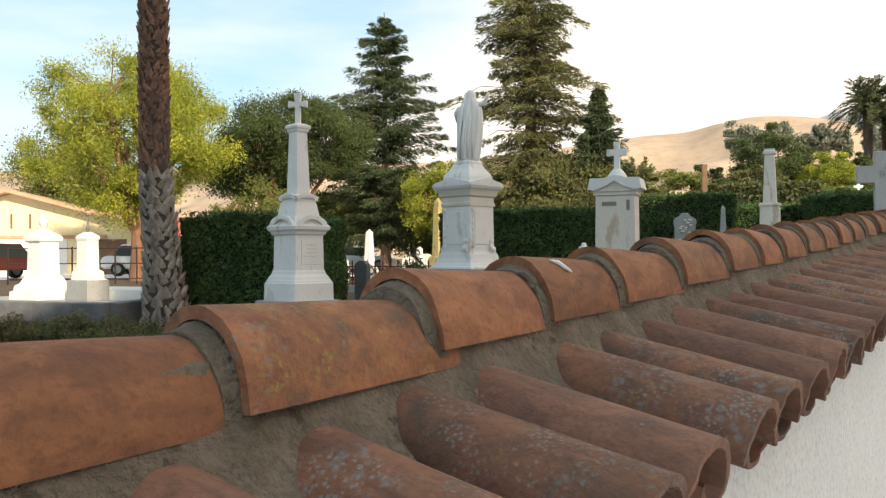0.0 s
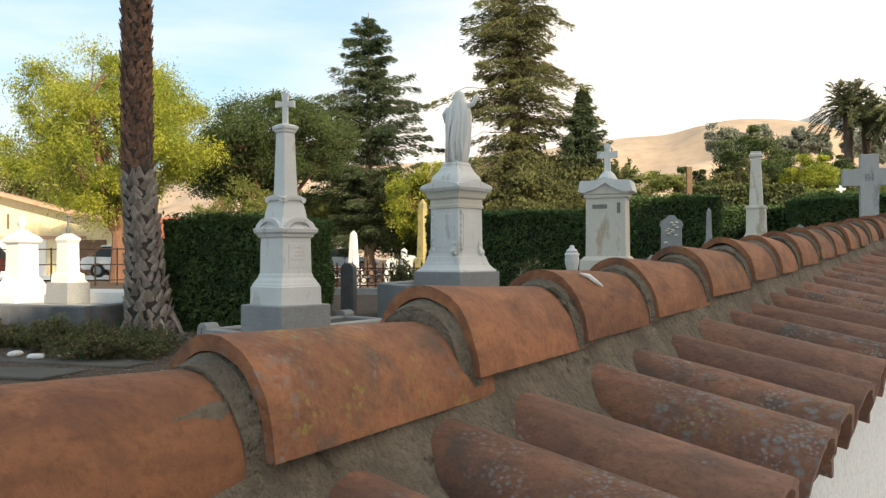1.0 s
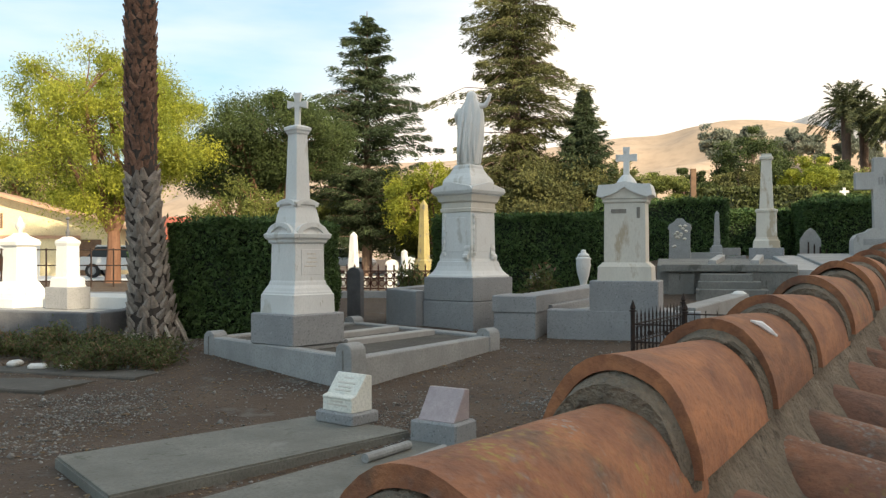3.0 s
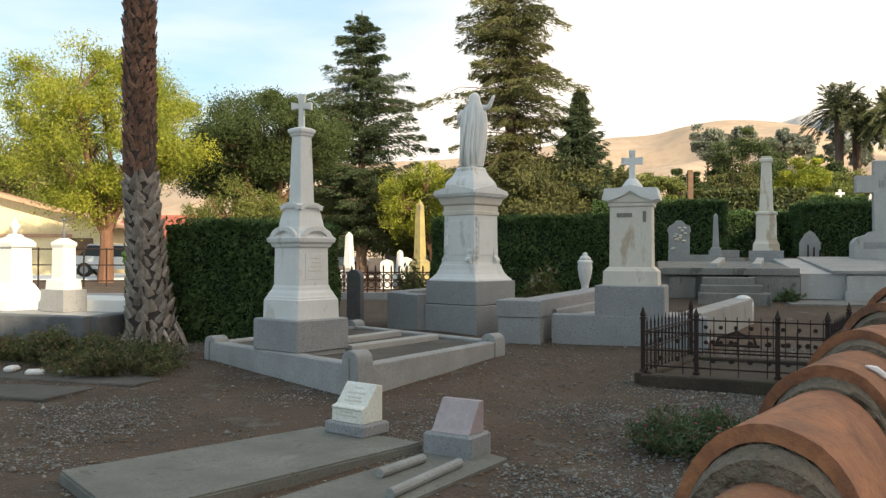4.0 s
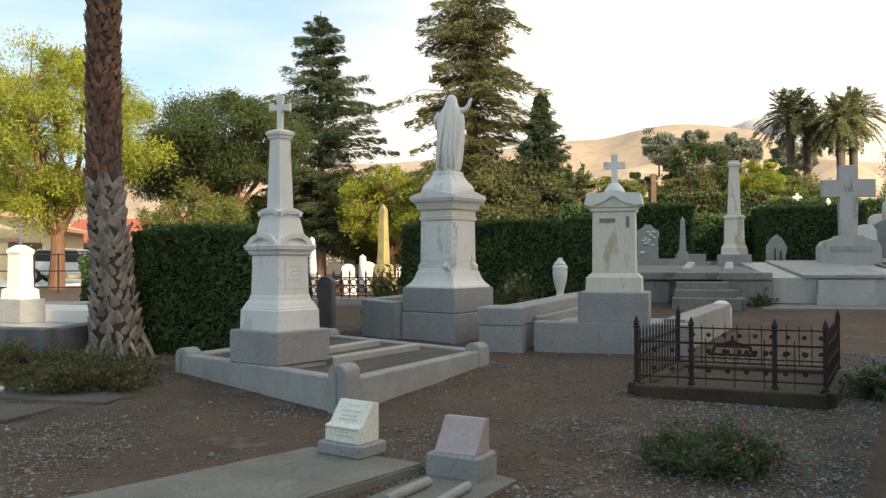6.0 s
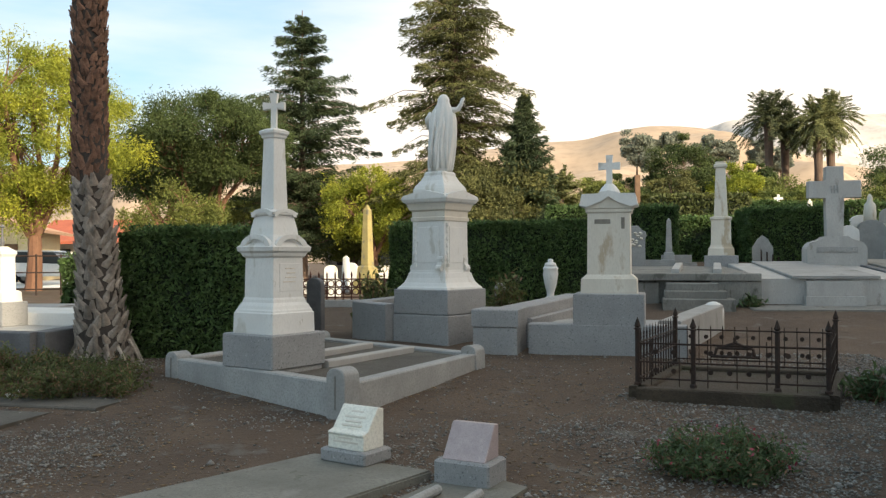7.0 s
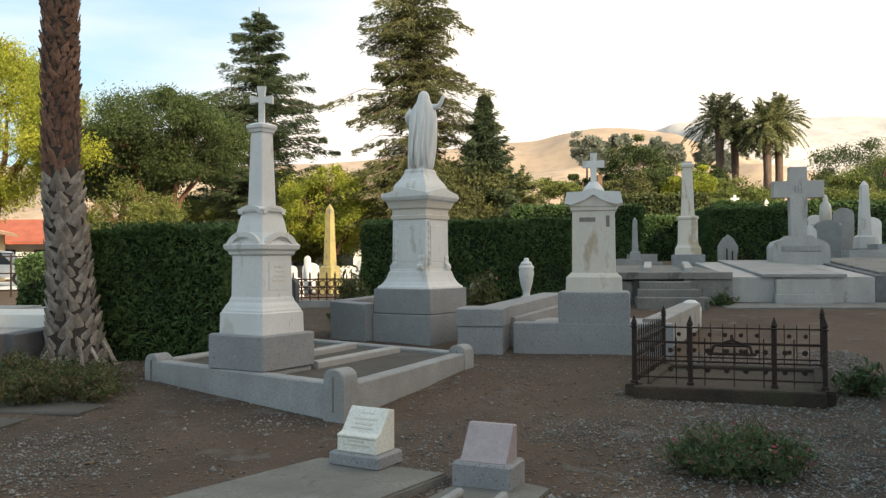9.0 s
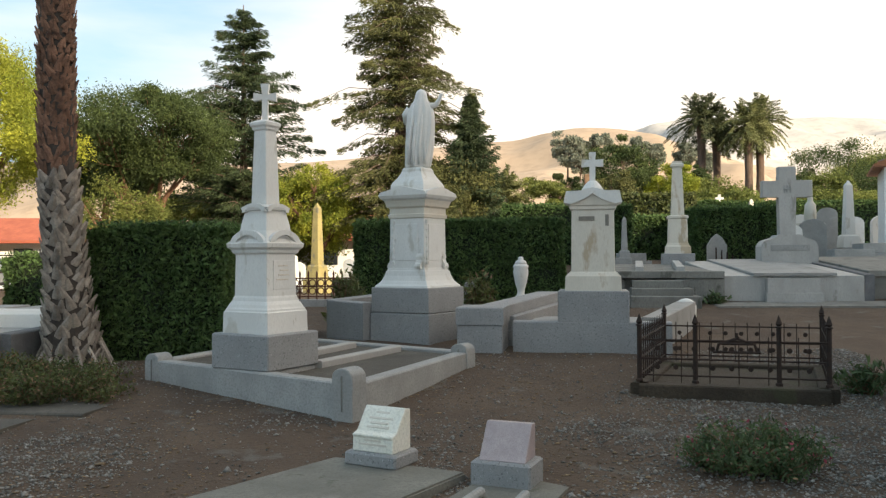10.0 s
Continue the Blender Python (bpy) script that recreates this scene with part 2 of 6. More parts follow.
M_WEED = material("weed_leaves", (0.050, 0.088, 0.034), (0.115, 0.160, 0.060), 4.0, 0.65, 0.0, 14, island=0.4, through_light=0.3)
M_FLOWER = material("red_flowers", (0.22, 0.03, 0.05), (0.35, 0.06, 0.08), 8, 0.7, 0.0, island=0.3)
M_BARK = material("bark", (0.09, 0.06, 0.045), (0.20, 0.135, 0.10), 3, 0.95, 0.8, 20, stretch=(1, 1, 0.25), depth=0.03)
M_BARK_RED = material("reddish_bark", (0.13, 0.065, 0.04), (0.24, 0.125, 0.075), 2, 0.9, 0.6, 20, stretch=(1, 1, 0.3), depth=0.03)
M_PALM_LOW = material("grey_palm_boots", (0.17, 0.14, 0.115), (0.42, 0.365, 0.31), 9, 0.95, 0.7, 60, each=0.25, island=0.25)
M_PALM_HIGH = material("brown_palm_trunk", (0.095, 0.050, 0.033), (0.245, 0.135, 0.088), 9, 0.95, 0.8, 50, stretch=(1, 1, 1.6), each=0.15, island=0.35)
M_FROND = material("palm_fronds", (0.11, 0.13, 0.045), (0.24, 0.24, 0.09), 1, 0.7, 0.0, 12, island=0.35, through_light=0.2)
M_FROND_DARK = material("dark_palm_fronds", (0.040, 0.052, 0.020), (0.10, 0.112, 0.042), 1, 0.7, 0.0, 12, island=0.35, through_light=0.2)
M_HILL = material("dry_grass_hill", (0.36, 0.265, 0.185), (0.47, 0.36, 0.265), 0.012, 0.95, 0.0, 0.12, spots=(((0.25, 0.185, 0.12), 0.02, 0.60),))
# grey-green leaf colour, lightened to paint the haze over the distant trees
M_EUCALYPT_HAZED = material("hazed_grey_green_leaves", (0.19, 0.215, 0.165), (0.28, 0.30, 0.235), 0.05, 0.9, 0.0, 0.5, island=0.2, through_light=0.3)
# dry grass with distance haze painted in: paler and greyer than M_HILL
M_HILL_HAZED = material("hazed_far_hill", (0.44, 0.41, 0.385), (0.54, 0.50, 0.465), 0.01, 0.95, 0.0, 0.1)
M_CREAM = material("cream_wall", (0.74, 0.62, 0.37), (0.80, 0.69, 0.43), 1, 0.9, 0.2, 20)
M_ROOF = material("red_roof_tiles", (0.32, 0.085, 0.05), (0.45, 0.13, 0.07), 2, 0.85, 0.5, 8)
M_ROOF_TAN = material("tan_roof_tiles", (0.42, 0.25, 0.16), (0.55, 0.34, 0.22), 2, 0.85, 0.5, 8)
M_BROWN = material("brown_timber", (0.12, 0.07, 0.04), (0.22, 0.13, 0.075), 3, 0.8, 0.3, 20)
M_CAR = material("white_car_paint", (0.74, 0.74, 0.74), (0.78, 0.78, 0.78), 1, 0.25, 0.0)
M_CAR_RED = material("dark_red_car_paint", (0.05, 0.015, 0.012), (0.07, 0.02, 0.016), 1, 0.25, 0.0)
M_RUBBER = material("black_rubber", (0.012, 0.012, 0.012), (0.022, 0.022, 0.022), 9, 0.8, 0.1)
M_GLASS = material("dark_window_glass", (0.02, 0.025, 0.03), (0.03, 0.035, 0.04), 1, 0.08, 0.0)
M_YELLOW = material("ochre_lichen_stone", (0.30, 0.245, 0.10), (0.42, 0.345, 0.14), 3, 0.8, 0.3, 40, spots=(((0.20, 0.18, 0.12), 4, 0.56),))
M_METAL = material("grey_metal", (0.25, 0.25, 0.25), (0.35, 0.35, 0.35), 4, 0.5, 0.1, metal=0.6)
M_LAMP = material("white_lamp_glass", (0.8, 0.8, 0.78), (0.85, 0.85, 0.83), 4, 0.3, 0.0)


# ---- small builders ----
def part(name, bm, mat, parent=None, label="", smooth=False):
    me = bpy.data.meshes.new(name)
    bm.to_mesh(me)
    bm.free()
    me.materials.append(mat)
    if smooth:
        me.polygons.foreach_set("use_smooth", [True] * len(me.polygons))
    ob = new(name, me)
    ob.parent = parent
    if label:
        ob["label"] = label
    return ob


def share(name, me, parent, m):
    ob = new(name, me)
    ob.parent = parent
    ob.matrix_basis = m
    return ob


def thing(name, m, label, category, group="", kind=""):
    ob = new(name)
    ob.empty_display_size = 0.1
    ob.matrix_basis = m
    return tagged(ob, label, category, group, kind)


def raw(name, verts, faces, mat, parent=None, label="", smooth=False):
    me = bpy.data.meshes.new(name)
    me.from_pydata(verts, [], faces)
    me.materials.append(mat)
    if smooth:
        me.polygons.foreach_set("use_smooth", [True] * len(me.polygons))
    ob = new(name, me)
    ob.parent = parent
    if label:
        ob["label"] = label
    return ob


def loft(bm, rings, cap=True):
    """Joins rings of equal length into a skin."""
    vs = [[bm.verts.new(p) for p in r] for r in rings]
    k = len(vs[0])
    for a, b in zip(vs, vs[1:]):
        for i in range(k):
            bm.faces.new((a[i], a[(i + 1) % k], b[(i + 1) % k], b[i]))
    if cap:
        bm.faces.new(vs[0][::-1])
        bm.faces.new(vs[-1])
    return vs


def square_ring(hx, hy, z, cx=0, cy=0, cut=0.006):
    """A rectangle with small cut corners, anticlockwise."""
    c = min(cut, hx * 0.4, hy * 0.4)
    pts = [(-hx + c, -hy), (hx - c, -hy), (hx, -hy + c), (hx, hy - c), (hx - c, hy), (-hx + c, hy), (-hx, hy - c), (-hx, -hy + c)]
    return [(cx + x, cy + y, z) for x, y in pts]


def stack(profile, ratio=1.0, cx=0, cy=0, bm=None):
    """A square-plan stack from (height, half width) pairs."""
    bm = bm or bmesh.new()
    loft(bm, [square_ring(h, h * ratio, z, cx, cy) for z, h in profile])
    return bm


def block(cx, cy, z0, sx, sy, h, bm=None, cut=0.008):
    bm = bm or bmesh.new()
    loft(bm, [square_ring(sx / 2 - cut, sy / 2 - cut, z0, cx, cy, cut), square_ring(sx / 2, sy / 2, z0 + cut, cx, cy, cut),
              square_ring(sx / 2, sy / 2, z0 + h - cut, cx, cy, cut), square_ring(sx / 2 - cut, sy / 2 - cut, z0 + h, cx, cy, cut)])
    return bm


def lathe(profile, k=16, cx=0, cy=0, bm=None, wobble=0.0):
    bm = bm or bmesh.new()
    loft(bm, [[(cx + r * math.cos(2 * math.pi * i / k), cy + r * math.sin(2 * math.pi * i / k), z) for i in range(k)] for z, r in profile])
    return bm


def tube(bm, pts, radii, k=6):
    """A tapered tube along points."""
    rings = []
    for i, p in enumerate(pts):
        d = (Vector(pts[min(i + 1, len(pts) - 1)]) - Vector(pts[max(i - 1, 0)])).normalized()
        a = d.orthogonal().normalized()
        b = d.cross(a)
        if rings:
            a = (prev - d * prev.dot(d)).normalized()
            b = d.cross(a)
        prev = a
        rings.append([tuple(Vector(p) + radii[i] * (a * math.cos(2 * math.pi * j / k) + b * math.sin(2 * math.pi * j / k))) for j in range(k)])
    loft(bm, rings)
    return bm


def extrude_xz(bm, outline, y0, y1):
    """An upright outline in x and z, given depth along y."""
    loft(bm, [[(x, y0, z) for x, z in outline], [(x, y1, z) for x, z in outline]])
    return bm


def leaves(name, centres, size, mat, parent, rng, long=1.6, up=0.0, axes=None, label="", broad=0.55):
    """Many small bent leaves, joined into one mesh."""
    c = np.asarray(centres, float)
    k = len(c)
    a = rng.normal(size=(k, 3)) if axes is None else np.asarray(axes, float) + rng.normal(size=(k, 3)) * 0.35
    a[:, 2] -= up
    a /= np.linalg.norm(a, axis=1)[:, None] + 1e-9
    b = np.cross(a, rng.normal(size=(k, 3)))
    b /= np.linalg.norm(b, axis=1)[:, None] + 1e-9
    s = size * rng.uniform(0.6, 1.35, (k, 1))
    v = np.stack([c - a * s * long, c + b * s * broad, c + a * s * long, c - b * s * broad], 1).reshape(-1, 3)
    me = bpy.data.meshes.new(name)
    me.vertices.add(4 * k)
    me.vertices.foreach_set("co", v.ravel())
    me.loops.add(4 * k)
    me.loops.foreach_set("vertex_index", np.arange(4 * k, dtype=np.int32))
    me.polygons.add(k)
    me.polygons.foreach_set("loop_start", np.arange(0, 4 * k, 4, dtype=np.int32))
    me.update(calc_edges=True)
    me.materials.append(mat)
    ob = new(name, me)
    ob.parent = parent
    if label:
        ob["label"] = label
    return ob


def clamp(v, a, b):
    return max(a, min(b, v))


def ease(v):
    v = clamp(v, 0, 1)
    return v * v * (3 - 2 * v)


def ground_z(x, y):
    """The ground climbs gently away from the wall, more on the side of the hills."""
    z = 0.045 * clamp(y - 5.2, 0, 5.8) + 0.085 * clamp(y - 11, 0, 11) * ease((x + 2.5) / 4.5)
    z += 0.05 * clamp(y - 22, 0, 90) * ease((x - 0) / 14)
    return z


# ---- ground, hills, pavement ----
def grid_lines(breaks):
    out = []
    for a, b, step in breaks:
        out += list(np.arange(a, b, step))
    return out + [breaks[-1][1]]


gx = grid_lines([(-1500, -60, 120), (-60, -12, 4), (-12, 8, 0.25), (8, 40, 2), (40, 1500, 120)])
gy = grid_lines([(-300, -10, 40), (-10, 2, 1.5), (2, 14, 0.25), (14, 30, 0.8), (30, 120, 6), (120, 1800, 120)])
RIDGE_O, RIDGE_D, RIDGE_N, RIDGE_RISE = Vector((-0.315, 1.168, 0.957)), Vector((0.424, 0.906, 0)).normalized(), Vector((0.906, -0.424, 0)).normalized(), 0.061


def across(x, y):
    """Distance from the ridge of the tiled wall, positive on the outer side."""
    return (Vector((x, y, 0)) - Vector((RIDGE_O.x, RIDGE_O.y, 0))).dot(RIDGE_N)


gv, gf = [], []
for y in gy:
    for x in gx:
        z = ground_z(x, y)
        if -12 < x < 8 and 2 < y < 14:
            z += 0.018 * noise.noise((x * 1.3, y * 1.3, 0)) + 0.006 * noise.noise((x * 6, y * 6, 3))
        gv.append((x, y, z))
w_ = len(gx)
for j in range(len(gy) - 1):
    for i in range(w_ - 1):
        gf.append((j * w_ + i, j * w_ + i + 1, (j + 1) * w_ + i + 1, (j + 1) * w_ + i))
ground = tagged(raw("ground", gv, gf, M_DIRT, smooth=True), "brown bare earth of the cemetery with scattered gravel", "ground", kind="structure")


def on_ridge(s, p, z=0.0):
    v = RIDGE_O + RIDGE_D * s + RIDGE_N * p
    return Vector((v.x, v.y, RIDGE_O.z + RIDGE_RISE * s + z))


pv = []
for s in np.arange(-14, 60, 2.0):
    for p in (0.3, 2.0, 8.0, 21.0):
        q = on_ridge(s, p)
        pv.append((q.x, q.y, ground_z(q.x, q.y) + 0.03))
pf = [(4 * j + i, 4 * j + i + 1, 4 * j + i + 5, 4 * j + i + 4) for j in range(len(pv) // 4 - 1) for i in range(3)]
tagged(raw("pavement", pv, pf, M_PAVE), "pale plastered paving along the outside of the wall", "pavement", kind="structure")


def hill(name, y, spread, outline, label, mat):
    """A broad rounded hill range: outline gives (x, height) along its crest."""
    xs = np.linspace(outline[0][0], outline[-1][0], 260)
    crest = np.interp(xs, [o[0] for o in outline], [o[1] for o in outline])
    crest = np.convolve(np.pad(crest, 3, mode="edge"), np.ones(7) / 7, mode="valid")
    v, f = [], []
    rows = 60
    for j in range(rows):
        u = j / (rows - 1)
        for x, c in zip(xs, crest):
            k = math.sin(u * math.pi / 2) ** 1.3
            bumps = c * (0.30 * (noise.noise((x / spread * 4.2, u * 3.2, y)) - 0.35) + 0.10 * (noise.noise((x / spread * 11, u * 8, y + 5)) - 0.3)) * math.sin(u * math.pi)
            v.append((x, y + spread * u, -4 + (c + 4) * k + bumps))
    for j in range(rows - 1):
        for i in range(len(xs) - 1):
            a = j * len(xs) + i
            f.append((a, a + 1, a + 1 + len(xs), a + len(xs)))
    return tagged(raw(name, v, f, mat, smooth=True), label, "hill", kind="structure")


hill("hill_near", 260, 340, [(-700, 60), (-360, 72), (-200, 66), (-60, 72), (0, 81), (31, 84.2), (51, 85.2), (70, 86), (80, 89), (92, 94), (105, 96), (121, 96), (140, 94), (156, 90), (171, 84), (182, 79), (203, 70), (234, 62), (300, 50), (420, 36)], "golden dry grass hill with soft folds", M_HILL)
hill("hill_far", 620, 500, [(-200, 60), (180, 130), (250, 160), (284, 178), (380, 186), (553, 192), (700, 178), (1200, 120)], "dry grass hills in the distance, haze mixed into their colour", M_HILL_HAZED)


# ---- the tiled wall ----
WALL_C = Vector((-0.085, -0.19, 1.139))
wall_thing = thing("wall_tiled", Matrix.Translation(WALL_C) @ Matrix.Scale(0.92, 4) @ Matrix.Translation(-WALL_C), "white plastered wall capped with weathered terracotta barrel tiles", "wall", kind="structure")
S0, S1 = -4.2, 9.2


def strip(name, sections, mat, rough=0.0, step=0.06, label=""):
    """A band along the wall with the given cross section of (p, z) points."""
    n = int((S1 - S0) / step)
    v, f, k = [], [], len(sections)
    for i in range(n + 1):
        s = S0 + (S1 - S0) * i / n
        for p, z in sections:
            q = on_ridge(s, p, z)
            if rough:
                q += rough * Vector(noise.noise_vector((q.x * 9, q.y * 9, q.z * 9))) + 0.4 * rough * Vector(noise.noise_vector((q.x * 33, q.y * 33, q.z * 33)))
            v.append(tuple(q))
    for i in range(n):
        for j in range(k - 1):
            a = i * k + j
            f.append((a, a + k, a + k + 1, a + 1))
    return raw(name, v, f, mat, wall_thing, label, smooth=True)


strip("wall_body", [(-0.105, -2.6), (-0.105, -0.16), (0.0, -0.15), (0.40, -0.31), (0.40, -2.6)], M_STUCCO, 0.004, 0.3, "white plaster wall body")
strip("mortar_bed", [(-0.125, -0.30), (-0.12, -0.10), (-0.09, -0.02), (-0.07, 0.03), (0, 0.06), (0.070, 0.03), (0.086, -0.02), (0.100, -0.055), (0.120, -0.092), (0.160, -0.145), (0.21, -0.178), (0.30, -0.215), (0.40, -0.245)], M_MORTAR, 0.008, 0.016, "rough brown mortar bed")


def barrel(length, r0, r1, thick, seed, arc=182, flip=False, nu=11, nl=6, wide=1.0):
    """A curved barrel tile along +x, wide end at 0; flip turns it into a channel."""
    bm = bmesh.new()
    rows = []
    for j in range(nl):
        u = j / (nl - 1)
        r = r0 + (r1 - r0) * u
        ring = []
        for side in (0, 1):
            rr = r - thick * side
            order = range(nu) if side == 0 else range(nu - 1, -1, -1)
            for i in order:
                a = radians(90 - arc / 2 + arc * i / (nu - 1))
                wob = 1 + 0.022 * noise.noise((seed * 7.1 + u * 2, a * 1.5, seed)) + 0.004 * noise.noise((u * 9, a * 6, seed))
                x = u * length + (0.007 * noise.noise((a * 2.4, seed * 3.3, 1)) if j in (0, nl - 1) else 0)
                z = rr * wob * math.sin(a)
                ring.append((x, wide * rr * wob * math.cos(a), -z if flip else z))
        rows.append(ring)
    vs = loft(bm, rows, cap=False)
    for ring, turn in ((vs[0], 1), (vs[-1], 0)):
        k = len(ring)
        for i in range(nu - 1):
            q = (ring[i], ring[k - 1 - i], ring[k - 2 - i], ring[i + 1])
            bm.faces.new(q if turn else q[::-1])
    bmesh.ops.recalc_face_normals(bm, faces=bm.faces)
    me = bpy.data.meshes.new("tile")
    bm.to_mesh(me)
    bm.free()
    me.polygons.foreach_set("use_smooth", [True] * len(me.polygons))
    me.set_sharp_from_angle(angle=radians(38))
    return me


def frame_at(origin, ahead, upish):
    x = ahead.normalized()
    y = upish.cross(x).normalized()
    z = x.cross(y)
    m = Matrix((x, y, z)).transposed().to_4x4()
    m.translation = origin
    return m


rng = random.Random(4)
ridge_meshes = {}
starts = [-3.62, -3.15, -2.70, -2.25, -1.80, -1.36, -0.91, -0.457, 0.006, 0.437, 0.855, 1.31, 1.79]
while starts[-1] < S1 - 0.6:
    starts.append(starts[-1] + rng.uniform(0.38, 0.50))
along = (RIDGE_D + Vector((0, 0, RIDGE_RISE))).normalized()
for i, (a, b) in enumerate(zip(starts, starts[1:])):
    key = (i % 5, round(b - a, 1) if a > 2 else a)
    if key not in ridge_meshes:
        me = barrel(b - a + 0.07, 0.152, 0.126, 0.021, 3.7 * i + 1, 178, nu=19, nl=9, wide=0.75)
        me.materials.append(M_TILE_SPOT if a == -0.457 or i % 4 == 3 else M_TILE)
        ridge_meshes[key] = me
    tilt = along + Vector((0, 0, -0.045)) + RIDGE_N * rng.uniform(-0.018, 0.018)
    share("ridge_tile", ridge_meshes[key], wall_thing, frame_at(on_ridge(a, rng.uniform(-0.006, 0.006), (-0.048 if a < -0.4 else -0.028) + rng.uniform(-0.006, 0.006)), tilt, Vector((0, 0, 1))))
for i in range(4):
    collar = barrel(0.050, 0.127, 0.139, 0.04, 2.2 + 5 * i, 186, nu=17, nl=4, wide=0.76)
    collar.materials.append(M_MORTAR)
    for a in starts[i:-1:4]:
        share("mortar_collar", collar, wall_thing, frame_at(on_ridge(a - 0.026, 0, -0.054 if a < -0.4 else -0.034), along, Vector((0, 0, 1))))
splash = bmesh.new()
tube(splash, [tuple(on_ridge(0.545, 0.040, 0.103)), tuple(on_ridge(0.565, 0.052, 0.095)), tuple(on_ridge(0.575, 0.066, 0.082)), tuple(on_ridge(0.59, 0.075, 0.071))], [0.002, 0.006, 0.005, 0.002], 6)
part("white_splash", splash, M_STUCCO, wall_thing, "white paint splash on a tile")
slope_meshes = []
for i in range(8):
    me = barrel(0.475 + 0.012 * (i % 3), 0.113, 0.098, 0.018, 11.3 * i + 5, 180, nu=17, nl=8)
    me.materials.append(M_TILE_OLD if i in (0, 2, 5) else M_TILE_SLOPE)
    slope_meshes.append(me)
pan_meshes = []
for i in range(3):
    me = barrel(0.42, 0.082, 0.096, 0.014, 5.3 * i + 2, 150, flip=True, nu=11, nl=3)
    me.materials.append(M_TILE_SLOPE)
    pan_meshes.append(me)
rows_at = [-0.33, -0.08, 0.15, 0.47, 0.69, 0.95, 1.215]
while rows_at[0] > S0 + 0.3:
    rows_at.insert(0, rows_at[0] - 0.255)
near = rows_at.index(-0.33)
while rows_at[-1] < S1 - 0.35:
    rows_at.append(rows_at[-1] + 0.262)
pick = [0, 2, 1, 5, 2, 3, 4, 5, 6, 7]
drop = 0.225
for k, s in enumerate(rows_at):
    q = on_ridge(s, 0.535 + rng.uniform(-0.012, 0.012), -0.277 + rng.uniform(-0.006, 0.006))
    up_slope = RIDGE_N * -1 + Vector((0, 0, drop)) + RIDGE_D * rng.uniform(-0.03, 0.03)
    nrm = Vector((0, 0, 1)) + RIDGE_N * drop
    share("slope_tile", slope_meshes[pick[(k - near) % 10]], wall_thing, frame_at(q, up_slope, nrm))
    if k + 1 < len(rows_at):
        share("channel_tile", pan_meshes[k % 3], wall_thing, frame_at(on_ridge((s + rows_at[k + 1]) / 2, 0.515, -0.262), up_slope, nrm))


# ---- monuments ----
def cross_outline(arm, half, top, foot, bar_z, bar_h, flare=0.0):
    """Latin cross outline in x and z."""
    f = flare
    return [(-half, foot), (half, foot), (half, bar_z), (arm, bar_z - f), (arm, bar_z + bar_h + f), (half, bar_z + bar_h), (half + f, top), (-half - f, top), (-half, bar_z + bar_h), (-arm, bar_z + bar_h + f), (-arm, bar_z - f), (-half, bar_z)]


def arch_relief(face_half, z0, rise, depth, steps=10):
    """A raised round-arch moulding on the -y face."""
    bm = bmesh.new()
    o = [(-face_half, z0), (-face_half * 0.72, z0)] + [(-face_half * 0.72 * math.cos(math.pi * i / steps), z0 + rise * 0.82 * math.sin(math.pi * i / steps)) for i in range(1, steps)] + [(face_half * 0.72, z0), (face_half, z0)]
    top = [(face_half * 1.0 * math.cos(math.pi * i / steps), z0 + 0.02 + rise * math.sin(math.pi * i / steps)) for i in range(1, steps)]
    extrude_xz(bm, o + top, -depth, depth * 0.2)
    bmesh.ops.recalc_face_normals(bm, faces=bm.faces)
    return bm


def bars(parent, x0, x1, z_list, y, h, mat, rng, tilt=0.0):
    """Worn lettering as plain bars on an upright face."""
    for z in z_list:
        x = x0
        while x < x1 - 0.02:
            w = rng.uniform(0.3, 0.7) * (x1 - x0) * 0.5
            bm = block((x + min(x + w, x1)) / 2, y, z, min(w, x1 - x), 0.006, h, cut=0.001)
            part("lettering_bar", bm, mat, parent)
            x += w + 0.02


# obelisk monument
ob_c = (-3.05, 8.04)
ob = thing("obelisk_monument", pose(ob_c[0], ob_c[1], 0, 0, 0, -32), "tall white marble obelisk with a cross on a rough granite plinth", "grave monument")
part("plinth", block(0, 0, 0.350, 0.66, 0.66, 0.305, cut=0.012), M_GRANITE, ob, "rough grey granite plinth")
part("base", stack([(0.655, 0.262), (0.835, 0.258), (0.845, 0.248), (0.86, 0.245), (0.875, 0.235), (0.90, 0.225), (0.93, 0.205), (0.955, 0.20), (0.975, 0.192)]), M_MARBLE, ob, "stepped white marble base")
part("die", stack([(0.975, 0.190), (1.335, 0.184)]), M_MARBLE, ob)
part("cornice", stack([(1.335, 0.186), (1.35, 0.205), (1.375, 0.212), (1.395, 0.235), (1.43, 0.242), (1.445, 0.225), (1.47, 0.20), (1.54, 0.165)]), M_MARBLE, ob, "moulded marble cornice")
for a in range(4):
    o = part("arch_moulding", arch_relief(0.20, 1.40, 0.125, 0.03), M_MARBLE, ob)
    o.matrix_basis = pose(0, 0, 0, 0, 0, 90 * a) @ pose(0, -0.205, 0)
part("upper_tier", stack([(1.53, 0.160), (1.60, 0.150), (1.69, 0.132), (1.715, 0.128), (1.725, 0.150), (1.745, 0.155), (1.762, 0.120), (1.77, 0.09)]), M_MARBLE, ob)
for a in range(4):
    o = part("wave_moulding", arch_relief(0.135, 1.705, 0.055, 0.018), M_MARBLE, ob)
    o.matrix_basis = pose(0, 0, 0, 0, 0, 90 * a) @ pose(0, -0.137, 0)
part("shaft", stack([(1.765, 0.089), (2.425, 0.070)]), M_MARBLE, ob, "tapering marble shaft")
